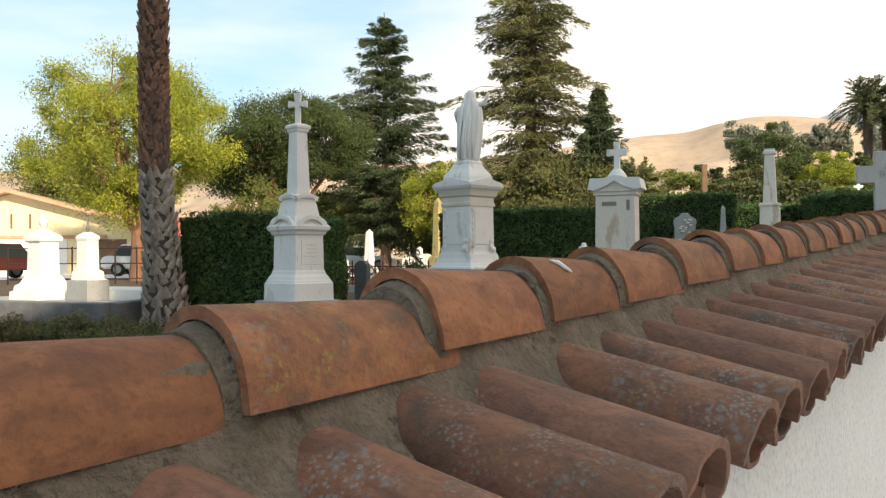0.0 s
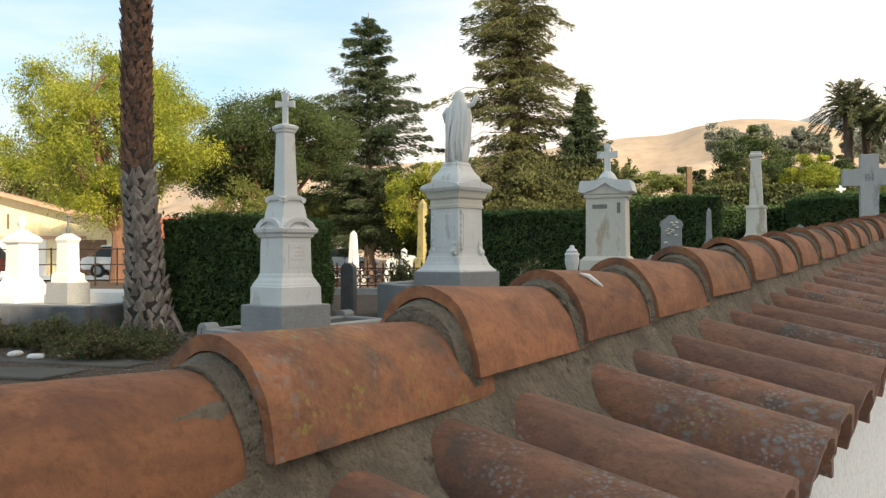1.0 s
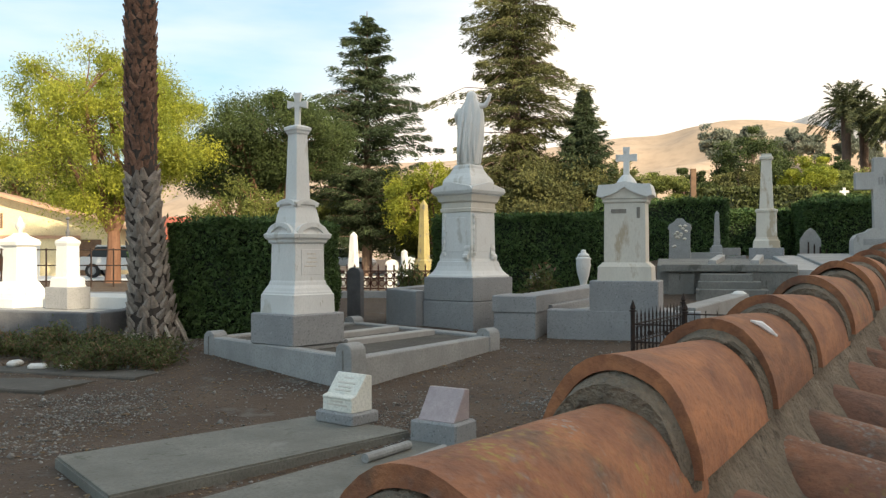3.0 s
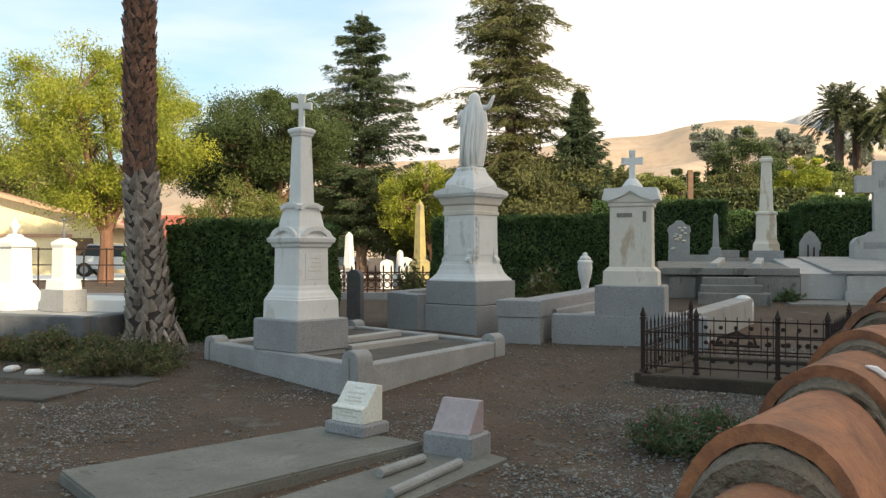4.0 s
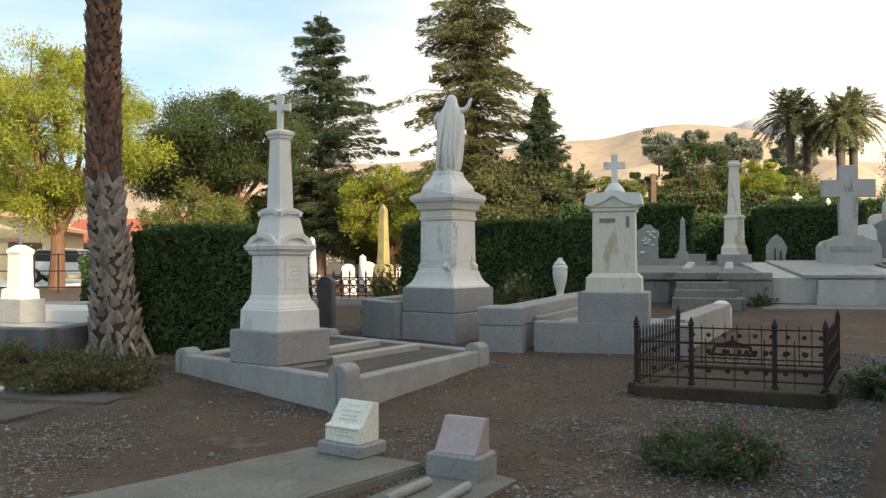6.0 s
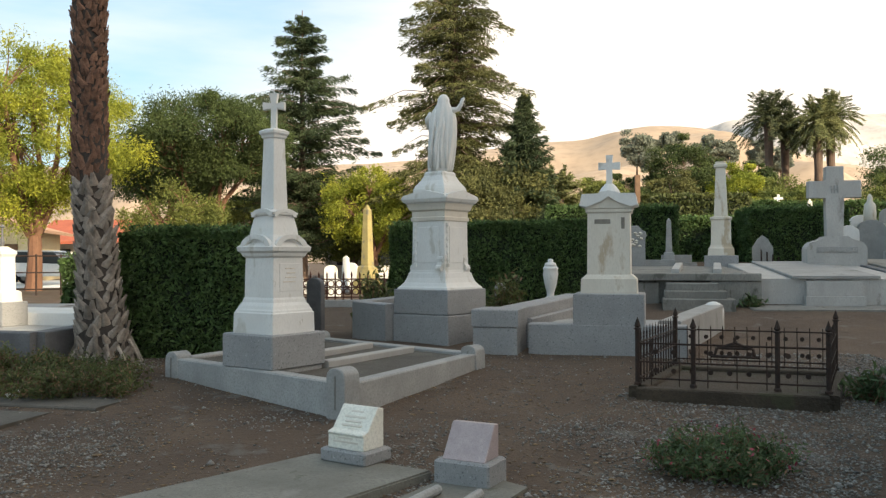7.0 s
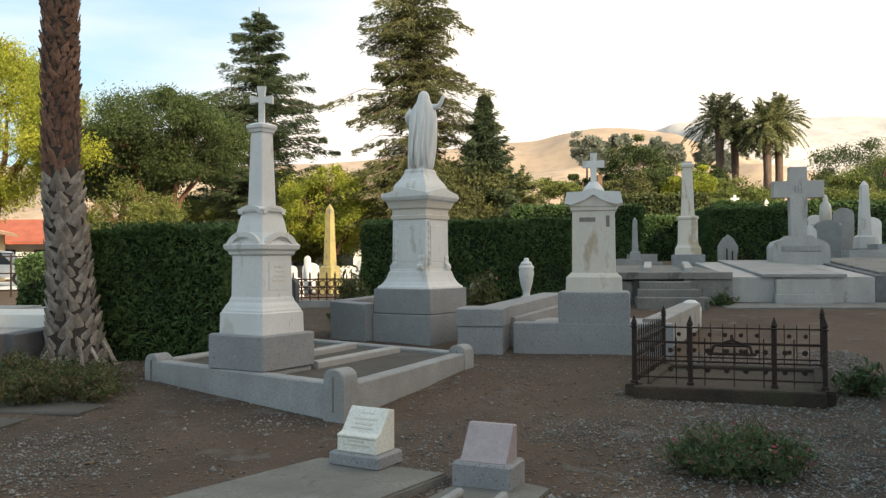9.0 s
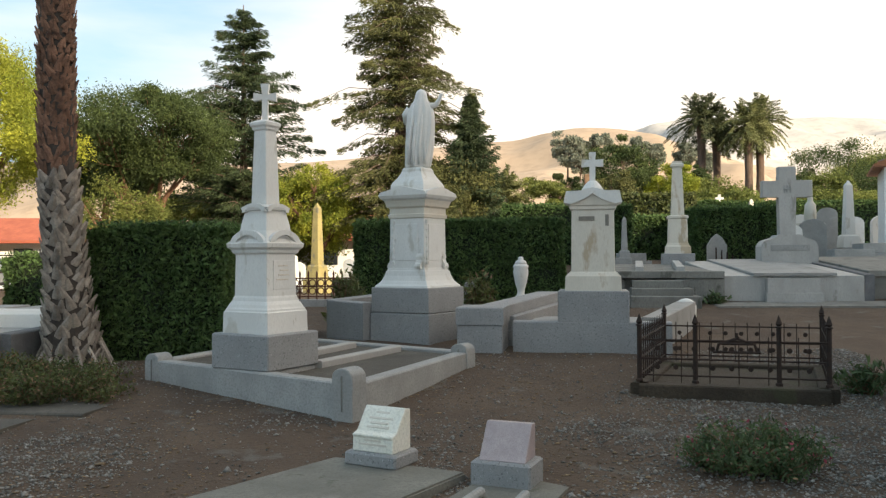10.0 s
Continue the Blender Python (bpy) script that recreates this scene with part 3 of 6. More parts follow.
part("capital", stack([(2.425, 0.072), (2.435, 0.082), (2.455, 0.086), (2.47, 0.098), (2.495, 0.100), (2.51, 0.075), (2.52, 0.05)]), M_MARBLE, ob)
bm = bmesh.new()
extrude_xz(bm, cross_outline(0.10, 0.024, 2.845, 2.515, 2.705, 0.045, 0.014), -0.028, 0.028)
o = part("cross", bm, M_MARBLE, ob, "small marble cross with flared ends")
o.matrix_basis = pose(0, 0, 0, 0, 0, 32)
die_panel = part("inscription_panel", block(0.02, -0.189, 1.03, 0.26, 0.006, 0.25, cut=0.002), M_MARBLE, ob)
die_panel.matrix_basis = pose(0, 0, 0, 0, 0, 90)
r_ = random.Random(7)
for z in (1.23, 1.19, 1.15, 1.11):
    o = part("lettering_bar", block(0.02 + r_.uniform(-0.02, 0.02), -0.193, z, r_.uniform(0.10, 0.20), 0.004, 0.012, cut=0.001), M_MARBLE_AGED, ob)
    o.matrix_basis = pose(0, 0, 0, 0, 0, 90)

part("footing", block(0.05, 0.05, 0.10, 0.52, 0.52, 0.252, cut=0.01), M_CONCRETE, ob, "hidden cement footing")
# kerbed plot round the obelisk
plot_pts = {"front": (-2.215, 6.965), "left": (-4.175, 8.63), "back": (-1.26, 9.19)}
plot_pts["far"] = (plot_pts["left"][0] + plot_pts["back"][0] - plot_pts["front"][0], plot_pts["left"][1] + plot_pts["back"][1] - plot_pts["front"][1])
plot = thing("kerbed_grave_plot", pose(-2.7, 8.3, 0.1), "grey cement grave plot with low kerbs and round-topped corner posts", "grave plot")
plot_inv = Vector((-2.7, 8.3, 0.1))


def wall_between(name, a, b, width, z0a, z0b, top_a, top_b, mat, parent, origin, label=""):
    a, b = Vector(a), Vector(b)
    d = (b - a).normalized()
    n = Vector((-d.y, d.x)) * width / 2
    bm = bmesh.new()
    c = 0.012
    rings = []
    for q, z0, z1 in ((a, z0a, top_a), (b, z0b, top_b)):
        rings.append([(q.x + n.x * k, q.y + n.y * k, z) for k, z in ((1, z0), (-1, z0), (-1, z1 - c), (-1 + 2 * c / width, z1), (1 - 2 * c / width, z1), (1, z1 - c))])
    loft(bm, rings)
    for v in bm.verts:
        v.co -= Vector(origin)
    bmesh.ops.recalc_face_normals(bm, faces=bm.faces)
    return part(name, bm, mat, parent, label)


for a, b in (("left", "front"), ("front", "back"), ("back", "far"), ("far", "left")):
    wall_between("kerb", plot_pts[a], plot_pts[b], 0.14, -0.05, 0.0, 0.345 if a != "far" else 0.34, 0.36 if b == "front" else 0.34, M_CONCRETE, plot, plot_inv)
bm = bmesh.new()
q = [plot_pts[k] for k in ("front", "back", "far", "left")]
loft(bm, [[(x - plot_inv.x, y - plot_inv.y, z) for x, y in q] for z in (0.0, 0.21)])
part("plot_fill", bm, M_PATH, plot, "dark cement filling")
for key, top, low in (("front", 0.475, 0.02), ("left", 0.41, -0.06), ("back", 0.425, 0.08), ("far", 0.42, 0.05)):
    x, y = plot_pts[key]
    bm = bmesh.new()
    out = [(-0.10, low)] + [(-0.10, top - 0.10)] + [(-0.10 * math.cos(math.pi * i / 8) * (1 if i not in (0, 8) else 1), top - 0.075 + 0.075 * math.sin(math.pi * i / 8)) for i in range(1, 8)] + [(0.10, top - 0.10), (0.10, low)]
    extrude_xz(bm, out, -0.09, 0.09)
    for v in bm.verts:
        v.co = Matrix.Rotation(radians(-32), 4, "Z") @ v.co + Vector((x, y, 0)) - plot_inv
    bmesh.ops.recalc_face_normals(bm, faces=bm.faces)
    bmesh.ops.bevel(bm, geom=list(bm.edges), offset=0.008, segments=1, affect="EDGES")
    post_ob = part("corner_post", bm, M_CONCRETE, plot)
    # raised bar in darker cement; its tone paints the shade of a shallow notch
    groove = bmesh.new()
    tube(groove, [(0.0, -0.092, max(low, 0.1) + 0.05), (0.0, -0.092, top - 0.07), (0.0, -0.05, top - 0.003)], [0.006, 0.008, 0.006], 6)
    for v in groove.verts:
        v.co = Matrix.Rotation(radians(-32), 4, "Z") @ v.co + Vector((x, y, 0)) - plot_inv
    part("groove", groove, M_TERRACE, post_ob, "darker raised bar, a notch's shade put into its colour")
wall_between("inner_kerb", (-2.62, 8.20), (-1.95, 9.50), 0.11, 0.1, 0.1, 0.375, 0.375, M_PALE, plot, plot_inv, "pale marble strip")
wall_between("inner_kerb", (-3.00, 8.75), (-2.46, 9.92), 0.11, 0.1, 0.1, 0.375, 0.375, M_PALE, plot, plot_inv, "pale marble strip")

# statue monument
st = thing("statue_pedestal", pose(-1.74, 11.33, 0, 0, 0, -32.5), "white marble pedestal with carved corners on granite blocks", "grave monument")
part("plinth", block(0, 0, 0.62, 0.86, 0.86, 0.315, cut=0.01), M_GRANITE, st, "grey granite plinth course")
part("plinth_foot", block(0, 0, 0.05, 0.88, 0.88, 0.565, cut=0.01), M_GRANITE, st, "grey granite lower course")
part("base", stack([(0.935, 0.40), (0.955, 0.395), (0.975, 0.37), (1.02, 0.335), (1.08, 0.31), (1.14, 0.295), (1.145, 0.285), (1.18, 0.275)]), M_MARBLE, st)
part("die", stack([(1.175, 0.262), (1.80, 0.255)]), M_MARBLE, st)
part("frieze", stack([(1.80, 0.255), (1.81, 0.272), (1.85, 0.275), (1.86, 0.262), (1.93, 0.262), (1.95, 0.29), (1.99, 0.30), (2.03, 0.315)]), M_MARBLE_AGED, st, "stained moulded frieze")
part("cornice", stack([(2.03, 0.315), (2.05, 0.345), (2.085, 0.362), (2.10, 0.362), (2.13, 0.30), (2.15, 0.265)]), M_MARBLE, st)
for a in range(4):
    bm = bmesh.new()
    extrude_xz(bm, [(-0.365, 2.085), (0.365, 2.085), (0.33, 2.13), (0, 2.20), (-0.33, 2.13)], -0.365, -0.22)
    bmesh.ops.recalc_face_normals(bm, faces=bm.faces)
    o = part("pediment", bm, M_MARBLE, st)
    o.matrix_basis = pose(0, 0, 0, 0, 0, 90 * a)
part("cap", stack([(2.12, 0.255), (2.22, 0.25), (2.26, 0.235), (2.33, 0.185), (2.40, 0.15), (2.43, 0.148), (2.455, 0.13)]), M_MARBLE, st, "domed marble cap block")
for a in (0, 90, 180, 270):
    bm = bmesh.new()
    garland = [(1.22, 0.030), (1.26, 0.030), (1.265, 0.012)]
    for z in (1.31, 1.40, 1.49, 1.58, 1.67):
        garland += [(z - 0.03, 0.010), (z - 0.012, 0.021), (z + 0.012, 0.019), (z + 0.036, 0.010)]
    garland += [(1.735, 0.012), (1.74, 0.030), (1.78, 0.030)]
    lathe(garland, 8, 0, 0, bm)
    o = part("corner_carving", bm, M_MARBLE, st, "carved garland on the pedestal corner")
    o.matrix_basis = pose(0, 0, 0, 0, 0, a) @ pose(0.262, -0.205, 0)
for a in (0, 90, 180, 270):
    bm = bmesh.new()
    extrude_xz(bm, [(0.25, 1.17), (0.310, 1.17), (0.318, 1.20), (0.308, 1.23), (0.285, 1.245), (0.275, 1.28), (0.280, 1.32), (0.268, 1.35), (0.25, 1.36)], 0.15, 0.235)
    bmesh.ops.recalc_face_normals(bm, faces=bm.faces)
    o = part("scroll_bracket", bm, M_MARBLE, st)
    o.matrix_basis = pose(0, 0, 0, 0, 0, a)
    o = part("face_panel", block(0, -0.262, 1.27, 0.32, 0.010, 0.46, cut=0.004), M_MARBLE, st)
    o.matrix_basis = pose(0, 0, 0, 0, 0, a)


def robed_statue():
    """A draped standing shape with one raised limb."""
    bm = bmesh.new()
    prof = [(0.0, 0.135, 0.12), (0.03, 0.150, 0.125), (0.15, 0.160, 0.13), (0.32, 0.172, 0.138), (0.46, 0.180, 0.14), (0.58, 0.182, 0.138), (0.68, 0.175, 0.13), (0.75, 0.160, 0.12), (0.81, 0.132, 0.108), (0.86, 0.098, 0.094), (0.90, 0.080, 0.086), (0.945, 0.074, 0.082), (0.98, 0.060, 0.066), (1.005, 0.038, 0.042), (1.016, 0.010, 0.012)]
    rings, k = [], 56
    for z, a, b in prof:
        lean = 0.035 * math.sin(z * 1.6) + 0.015 * z
        ring = []
        for i in range(k):
            t = 2 * math.pi * i / k
            fold = 0.085 * math.sin(7 * t + 1.7 * z + 0.8 * math.sin(3 * t)) + 0.06 * math.sin(13 * t - 3.1 * z) + 0.06 * noise.noise((math.cos(t) * 2, math.sin(t) * 2, z * 2.5))
            fold *= clamp((0.95 - z) / 0.25, 0.25, 1)
            ring.append((lean + a * (1 + fold) * math.cos(t), b * (1 + fold) * math.sin(t), z))
        rings.append(ring)
    loft(bm, rings)
    tube(bm, [(0.10, 0, 0.80), (0.17, -0.01, 0.80), (0.245, -0.02, 0.815), (0.285, -0.03, 0.88), (0.305, -0.035, 0.935), (0.325, -0.03, 0.955)], [0.055, 0.045, 0.033, 0.026, 0.022, 0.014], 10)
    tube(bm, [(-0.09, 0, 0.76), (-0.15, 0.01, 0.68), (-0.145, 0.06, 0.60), (-0.10, 0.10, 0.62)], [0.06, 0.055, 0.045, 0.025], 10)
    for x0, x1, y in ((0.02, -0.05, -0.13), (0.07, 0.03, -0.125), (-0.04, -0.11, -0.12), (0.11, 0.10, -0.10)):
        tube(bm, [(x0, y + 0.05, 0.80), (x0 * 0.6 + x1 * 0.4, y, 0.55), (x1 * 0.9, y - 0.01, 0.28), (x1, y, 0.04)], [0.018, 0.024, 0.026, 0.020], 6)
    return bm


o = part("statue", robed_statue(), M_MARBLE, None, smooth=True)
o.matrix_basis = pose(-1.74, 11.33, 2.452, 0, 0, -4)
tagged(o, "white marble draped statue with one raised arm on a pedestal", "statue")
# granite walls of the statue's plot
sw = thing("granite_plot_wall", pose(-1.0, 11, 0), "low grey granite wall round the statue plot", "grave plot")
o_ = Vector((-1.0, 11, 0))
wall_between("wall_course", (-2.86, 11.62), (-2.36, 11.20), 0.22, 0.0, 0.0, 0.76, 0.74, M_GRANITE, sw, o_)
wall_between("wall_course", (-1.22, 10.44), (-0.715, 10.33), 0.60, -0.05, -0.05, 0.535, 0.535, M_GRANITE, sw, o_)
wall_between("wall_coping", (-1.235, 10.445), (-0.70, 10.33), 0.63, 0.539, 0.539, 0.735, 0.735, M_GRANITE, sw, o_)
wall_between("wall_course", (-0.72, 10.66), (0.30, 12.9), 0.30, -0.05, 0.1, 0.60, 0.66, M_GRANITE, sw, o_)
wall_between("wall_coping", (-0.82, 10.66), (0.18, 13.0), 0.34, 0.604, 0.664, 0.735, 0.80, M_GRANITE, sw, o_)
wall_between("wall_course", (-2.86, 11.62), (-1.6, 13.6), 0.22, 0.0, 0.1, 0.76, 0.84, M_GRANITE, sw, o_)

# pedimented monument
m3 = thing("pedimented_monument", pose(0.31, 10.32, 0, 0, 0, -11), "cream stained marble monument with gabled cap and small cross", "grave monument")
part("plinth", block(0, 0, 0.50, 0.80, 0.62, 0.42, cut=0.012), M_GRANITE, m3, "rough grey granite plinth")
part("base", stack([(0.92, 0.318), (1.085, 0.312), (1.095, 0.30), (1.12, 0.275), (1.135, 0.26)], 0.75), M_MARBLE_AGED, m3)
part("die", stack([(1.135, 0.246), (1.84, 0.240)], 0.75), M_MARBLE_AGED, m3, "cream stained marble die")
part("neck_moulding", stack([(1.84, 0.245), (1.855, 0.262), (1.885, 0.262), (1.90, 0.28)], 0.75), M_MARBLE_AGED, m3)
bm = bmesh.new()
extrude_xz(bm, [(-0.33, 1.93), (-0.25, 1.91), (-0.10, 1.965), (0, 2.03), (0.10, 1.965), (0.25, 1.91), (0.33, 1.93), (0.30, 2.06), (0.13, 2.065), (0, 2.10), (-0.13, 2.065), (-0.30, 2.06)], -0.235, 0.235)
bmesh.ops.recalc_face_normals(bm, faces=bm.faces)
tymp = bmesh.new()
extrude_xz(tymp, [(-0.26, 1.895), (0.26, 1.895), (0.26, 1.93), (0.10, 1.98), (0, 2.045), (-0.10, 1.98), (-0.26, 1.93)], -0.205, 0.205)
bmesh.ops.recalc_face_normals(tymp, faces=tymp.faces)
part("tympanum", tymp, M_MARBLE_AGED, m3)
part("gabled_cap", bm, M_MARBLE, m3, "white gabled marble cap")
part("cross_foot", lathe([(2.05, 0.13), (2.10, 0.12), (2.15, 0.085), (2.19, 0.05)], 14), M_MARBLE, m3)
bm = bmesh.new()
extrude_xz(bm, cross_outline(0.125, 0.034, 2.525, 2.17, 2.36, 0.075, 0.006), -0.03, 0.03)
part("cross", bm, M_MARBLE, m3)
part("lettering_bar", block(-0.07, -0.186, 1.72, 0.18, 0.006, 0.05, cut=0.001), M_INK, m3)
part("lettering_bar", block(0.16, -0.186, 1.66, 0.04, 0.006, 0.13, cut=0.001), M_INK, m3)
mw = thing("granite_plot_wall", pose(0.3, 10.3, 0), "low grey granite kerb wall before the gabled monument", "grave plot")
o_ = Vector((0.3, 10.3, 0))
wall_between("wall_course", (-0.62, 10.30), (1.12, 9.97), 0.24, -0.05, -0.05, 0.57, 0.57, M_GRANITE, mw, o_)
wall_between("wall_fill", (-0.30, 11.1), (1.05, 10.85), 1.3, 0.0, 0.0, 0.52, 0.52, M_CONCRETE, mw, o_)
wall_between("pale_kerb", (0.98, 10.25), (1.95, 12.1), 0.26, 0.0, 0.0, 0.60, 0.69, M_TOMB, mw, o_, "pale rounded kerb strip")
o = part("rounded_end", lathe([(0.30, 0.14), (0.62, 0.14), (0.68, 0.12), (0.72, 0.06), (0.73, 0.01)], 16), M_MARBLE, mw, "rounded white kerb end", smooth=True)
o.matrix_basis = pose(1.95 - 0.3, 12.1 - 10.3, 0)

# slab with two small markers
slab = thing("grave_slab", pose(-2.1, 5.0, 0), "broad mossy grey cement grave slab lying on the earth", "grave slab")
bm = bmesh.new()
near = [(-3.30, 4.46), (-2.55, 3.75), (-1.40, 5.46), (-2.20, 5.86)]
loft(bm, [[(x + 2.1, y - 5.0, z) for x, y in near] for z in (-0.08, 0.06)])
bmesh.ops.bevel(bm, geom=list(bm.edges), offset=0.012, segments=2, affect="EDGES")
part("slab_top", bm, M_SLAB, slab)
pad = thing("marker_pad", pose(-1.1, 4.8, 0), "thin cement pad with two pale rods beside the slab", "grave slab")
bm = bmesh.new()
loft(bm, [[(x + 1.1, y - 4.8, z) for x, y in ((-2.15, 3.9), (-1.6, 3.6), (-0.84, 5.25), (-1.22, 5.60))] for z in (-0.05, 0.025)])
part("pad_top", bm, M_SLAB, pad)
for a, b in (((-1.52, 4.70), (-1.34, 5.08)), ((-1.38, 4.32), (-1.11, 5.01))):
    bm = bmesh.new()
    tube(bm, [(a[0] + 1.1, a[1] - 4.8, 0.05), (b[0] + 1.1, b[1] - 4.8, 0.05)], [0.028, 0.028], 10)
    part("rod", bm, M_CONCRETE, pad, "pale cement rod")


def pillow(name, x, y, z, rot, w, mat, label, foot_h, panel):
    t = thing(name, pose(x, y, z, 0, 0, rot), label, "grave marker")
    part("foot", block(0, 0, 0, w * 1.28, w * 0.95, foot_h, cut=0.012), M_GRANITE, t, "rough grey stone foot")
    bm = bmesh.new()
    d = w * 0.36
    out = [(-d, foot_h), (d, foot_h), (d, foot_h + w * (0.84 if panel else 0.70)), (d * 0.45, foot_h + w * (0.88 if panel else 0.72)), (-d * (1.0 if panel else 0.75), foot_h + w * (0.38 if panel else 0.10))]
    if panel:
        out = out[:-1] + [(-d * 0.55, foot_h + w * 0.40), (-d * 1.02, foot_h + w * 0.36), (-d * 1.02, foot_h + w * 0.31), (-d * 0.95, foot_h + w * 0.30)]
    loft(bm, [[(xx, yy, zz) for yy, zz in out] for xx in (-w / 2, w / 2)])
    bmesh.ops.recalc_face_normals(bm, faces=bm.faces)
    bmesh.ops.bevel(bm, geom=list(bm.edges), offset=0.005, segments=1, affect="EDGES")
    part("stone", bm, mat, t)
    return t


mk = pillow("white_marker", -1.90, 5.70, 0.055, -30, 0.285, M_IVORY, "ivory slant grave marker with worn lettering on the slab", 0.085, True)
slope = math.degrees(math.atan2(0.48 * 0.30, 0.36 * 0.30 * 1.1))
for k_, (u, w_b) in enumerate(((0.28, 0.10), (0.50, 0.17), (0.68, 0.13), (0.84, 0.16))):
    d_ = 0.285 * 0.36
    o = part("lettering_bar", block(0.0, 0, 0, w_b, 0.014, 0.005, cut=0.001), M_MARBLE_AGED, mk)
    o.matrix_basis = pose(0, d_ * 0.55 - u * d_ * 1.1, 0.085 + 0.285 * (0.885 - 0.48 * u) + 0.001, 52, 0, 0)
for z_, w_b in ((0.125, 0.20), (0.150, 0.12)):
    part("lettering_bar", block(0, -0.0995, z_, w_b, 0.005, 0.012, cut=0.001), M_MARBLE_AGED, mk)
pillow("pink_marker", -1.17, 5.38, 0.0, -24, 0.275, M_PINK, "pink polished granite slant marker on a rough grey foot", 0.155, False)

# iron fence round a small plot
F0 = Vector((0.20, 7.78, 0.23))
fu, fv = Vector((1.42, -0.43, 0)).normalized(), Vector((0.63, 1.45, 0)).normalized()
FW, FD, FH = 1.50, 1.58, 0.46
fence = thing("iron_fence", Matrix.Translation(F0), "rusty wrought iron grave fence with spear points", "fence")
fplinth = thing("fence_plinth", Matrix.Translation(F0), "low mossy cement kerb under the iron fence", "kerb")
for a, b in (((0, 0), (FW, 0)), ((FW, 0), (FW, FD)), ((FW, FD), (0, FD)), ((0, FD), (0, 0))):
    qa, qb = fu * a[0] + fv * a[1], fu * b[0] + fv * b[1]
    wall_between("kerb", qa.to_2d(), qb.to_2d(), 0.16, -0.30, -0.30, -0.012, -0.012, M_SOIL, fplinth, (0, 0, 0))

bm = bmesh.new()
loft(bm, [[tuple(fu * a + fv * b + Vector((0, 0, z))) for a, b in ((0.05, 0.05), (FW - 0.05, 0.05), (FW - 0.05, FD - 0.05), (0.05, FD - 0.05))] for z in (-0.3, -0.05)])
part("soil", bm, M_SOIL, fplinth, "dark soil inside the kerb")


def spear_post(h, r, me_name):
    bm = lathe([(0, r * 1.5), (0.02, r * 1.5), (0.03, r), (h * 0.93, r), (h * 0.94, r * 1.5), (h * 0.96, r * 1.5), (h * 0.97, r * 0.8), (h, r * 1.35), (h + 0.05, r * 0.5), (h + 0.075, 0.001)], 8)
    me = bpy.data.meshes.new(me_name)
    bm.to_mesh(me)
    bm.free()
    me.materials.append(M_IRON)
    return me


big, small = spear_post(FH + 0.05, 0.021, "post"), spear_post(FH - 0.04, 0.007, "picket")
posts_uv = [(0, 0), (0.46, 0), (1.12, 0), (FW, 0), (0, FD), (FW, FD)]
for u, v in posts_uv:
    share("post", big, fence, Matrix.Translation(fu * u + fv * v))
disc_bm = lathe([(-0.004, 0.004), (-0.004, 0.022), (0.004, 0.022), (0.004, 0.004)], 10)
disc = bpy.data.meshes.new("rosette")
disc_bm.to_mesh(disc)
disc_bm.free()
disc.materials.append(M_IRON)
for a, b, n in (((0, 0), (FW, 0), 13), ((0, 0), (0, FD), 14), ((FW, 0), (FW, FD), 14), ((0, FD), (FW, FD), 13)):
    qa, qb = fu * a[0] + fv * a[1], fu * b[0] + fv * b[1]
    front = a[1] == 0 and b[1] == 0
    back = a[1] > 0 and b[1] > 0
    for z in (0.06, 0.20, 0.36):
        bm = bmesh.new()
        tube(bm, [tuple(qa + Vector((0, 0, z))), tuple(qb + Vector((0, 0, z)))], [0.008, 0.008], 6)
        part("rail", bm, M_IRON, fence)
    if front or back:
        for i in range(1, n, 2 if front else 1):
            q = qa.lerp(qb, i / n)
            bm = bmesh.new()
            tube(bm, [tuple(q), tuple(q + Vector((0, 0, FH - 0.06)))], [0.005, 0.005], 5)
            part("bar", bm, M_IRON, fence)
        for i in range(1, 10):
            for z in (0.13, 0.29):
                o = share("rosette", disc, fence, Matrix.Translation(qa.lerp(qb, i / 10) + Vector((0, 0, z))) @ Matrix.Rotation(radians(90), 4, "X"))
    else:
        for i in range(1, n):
            share("picket", small, fence, Matrix.Translation(qa.lerp(qb, i / n)))
            q0, q1 = qa.lerp(qb, (i - 1) / n), qa.lerp(qb, i / n)
            bm = bmesh.new()
            pts = []
            for j in range(9):
                t = 2 * math.pi * j / 8
                pts.append(tuple(q0.lerp(q1, 0.5 + 0.38 * math.cos(t)) + Vector((0, 0, 0.28 + 0.06 * math.sin(t)))))
            tube(bm, pts, [0.005] * 9, 4)
            part("scroll", bm, M_IRON, fence)
# gate crest
bm = bmesh.new()
for x0, x1, z0, z1 in ((0.60, 0.98, 0.27, 0.27), (0.63, 0.65, 0.27, 0.34), (0.95, 0.93, 0.27, 0.34), (0.65, 0.93, 0.34, 0.34), (0.67, 0.79, 0.34, 0.385), (0.91, 0.79, 0.34, 0.385), (0.79, 0.79, 0.385, 0.43)):
    tube(bm, [tuple(fu * x0 + Vector((0, 0, z0))), tuple(fu * x1 + Vector((0, 0, z1)))], [0.012, 0.012], 5)
part("gate_crest", bm, M_IRON, fence, "wrought iron crest on the gate")


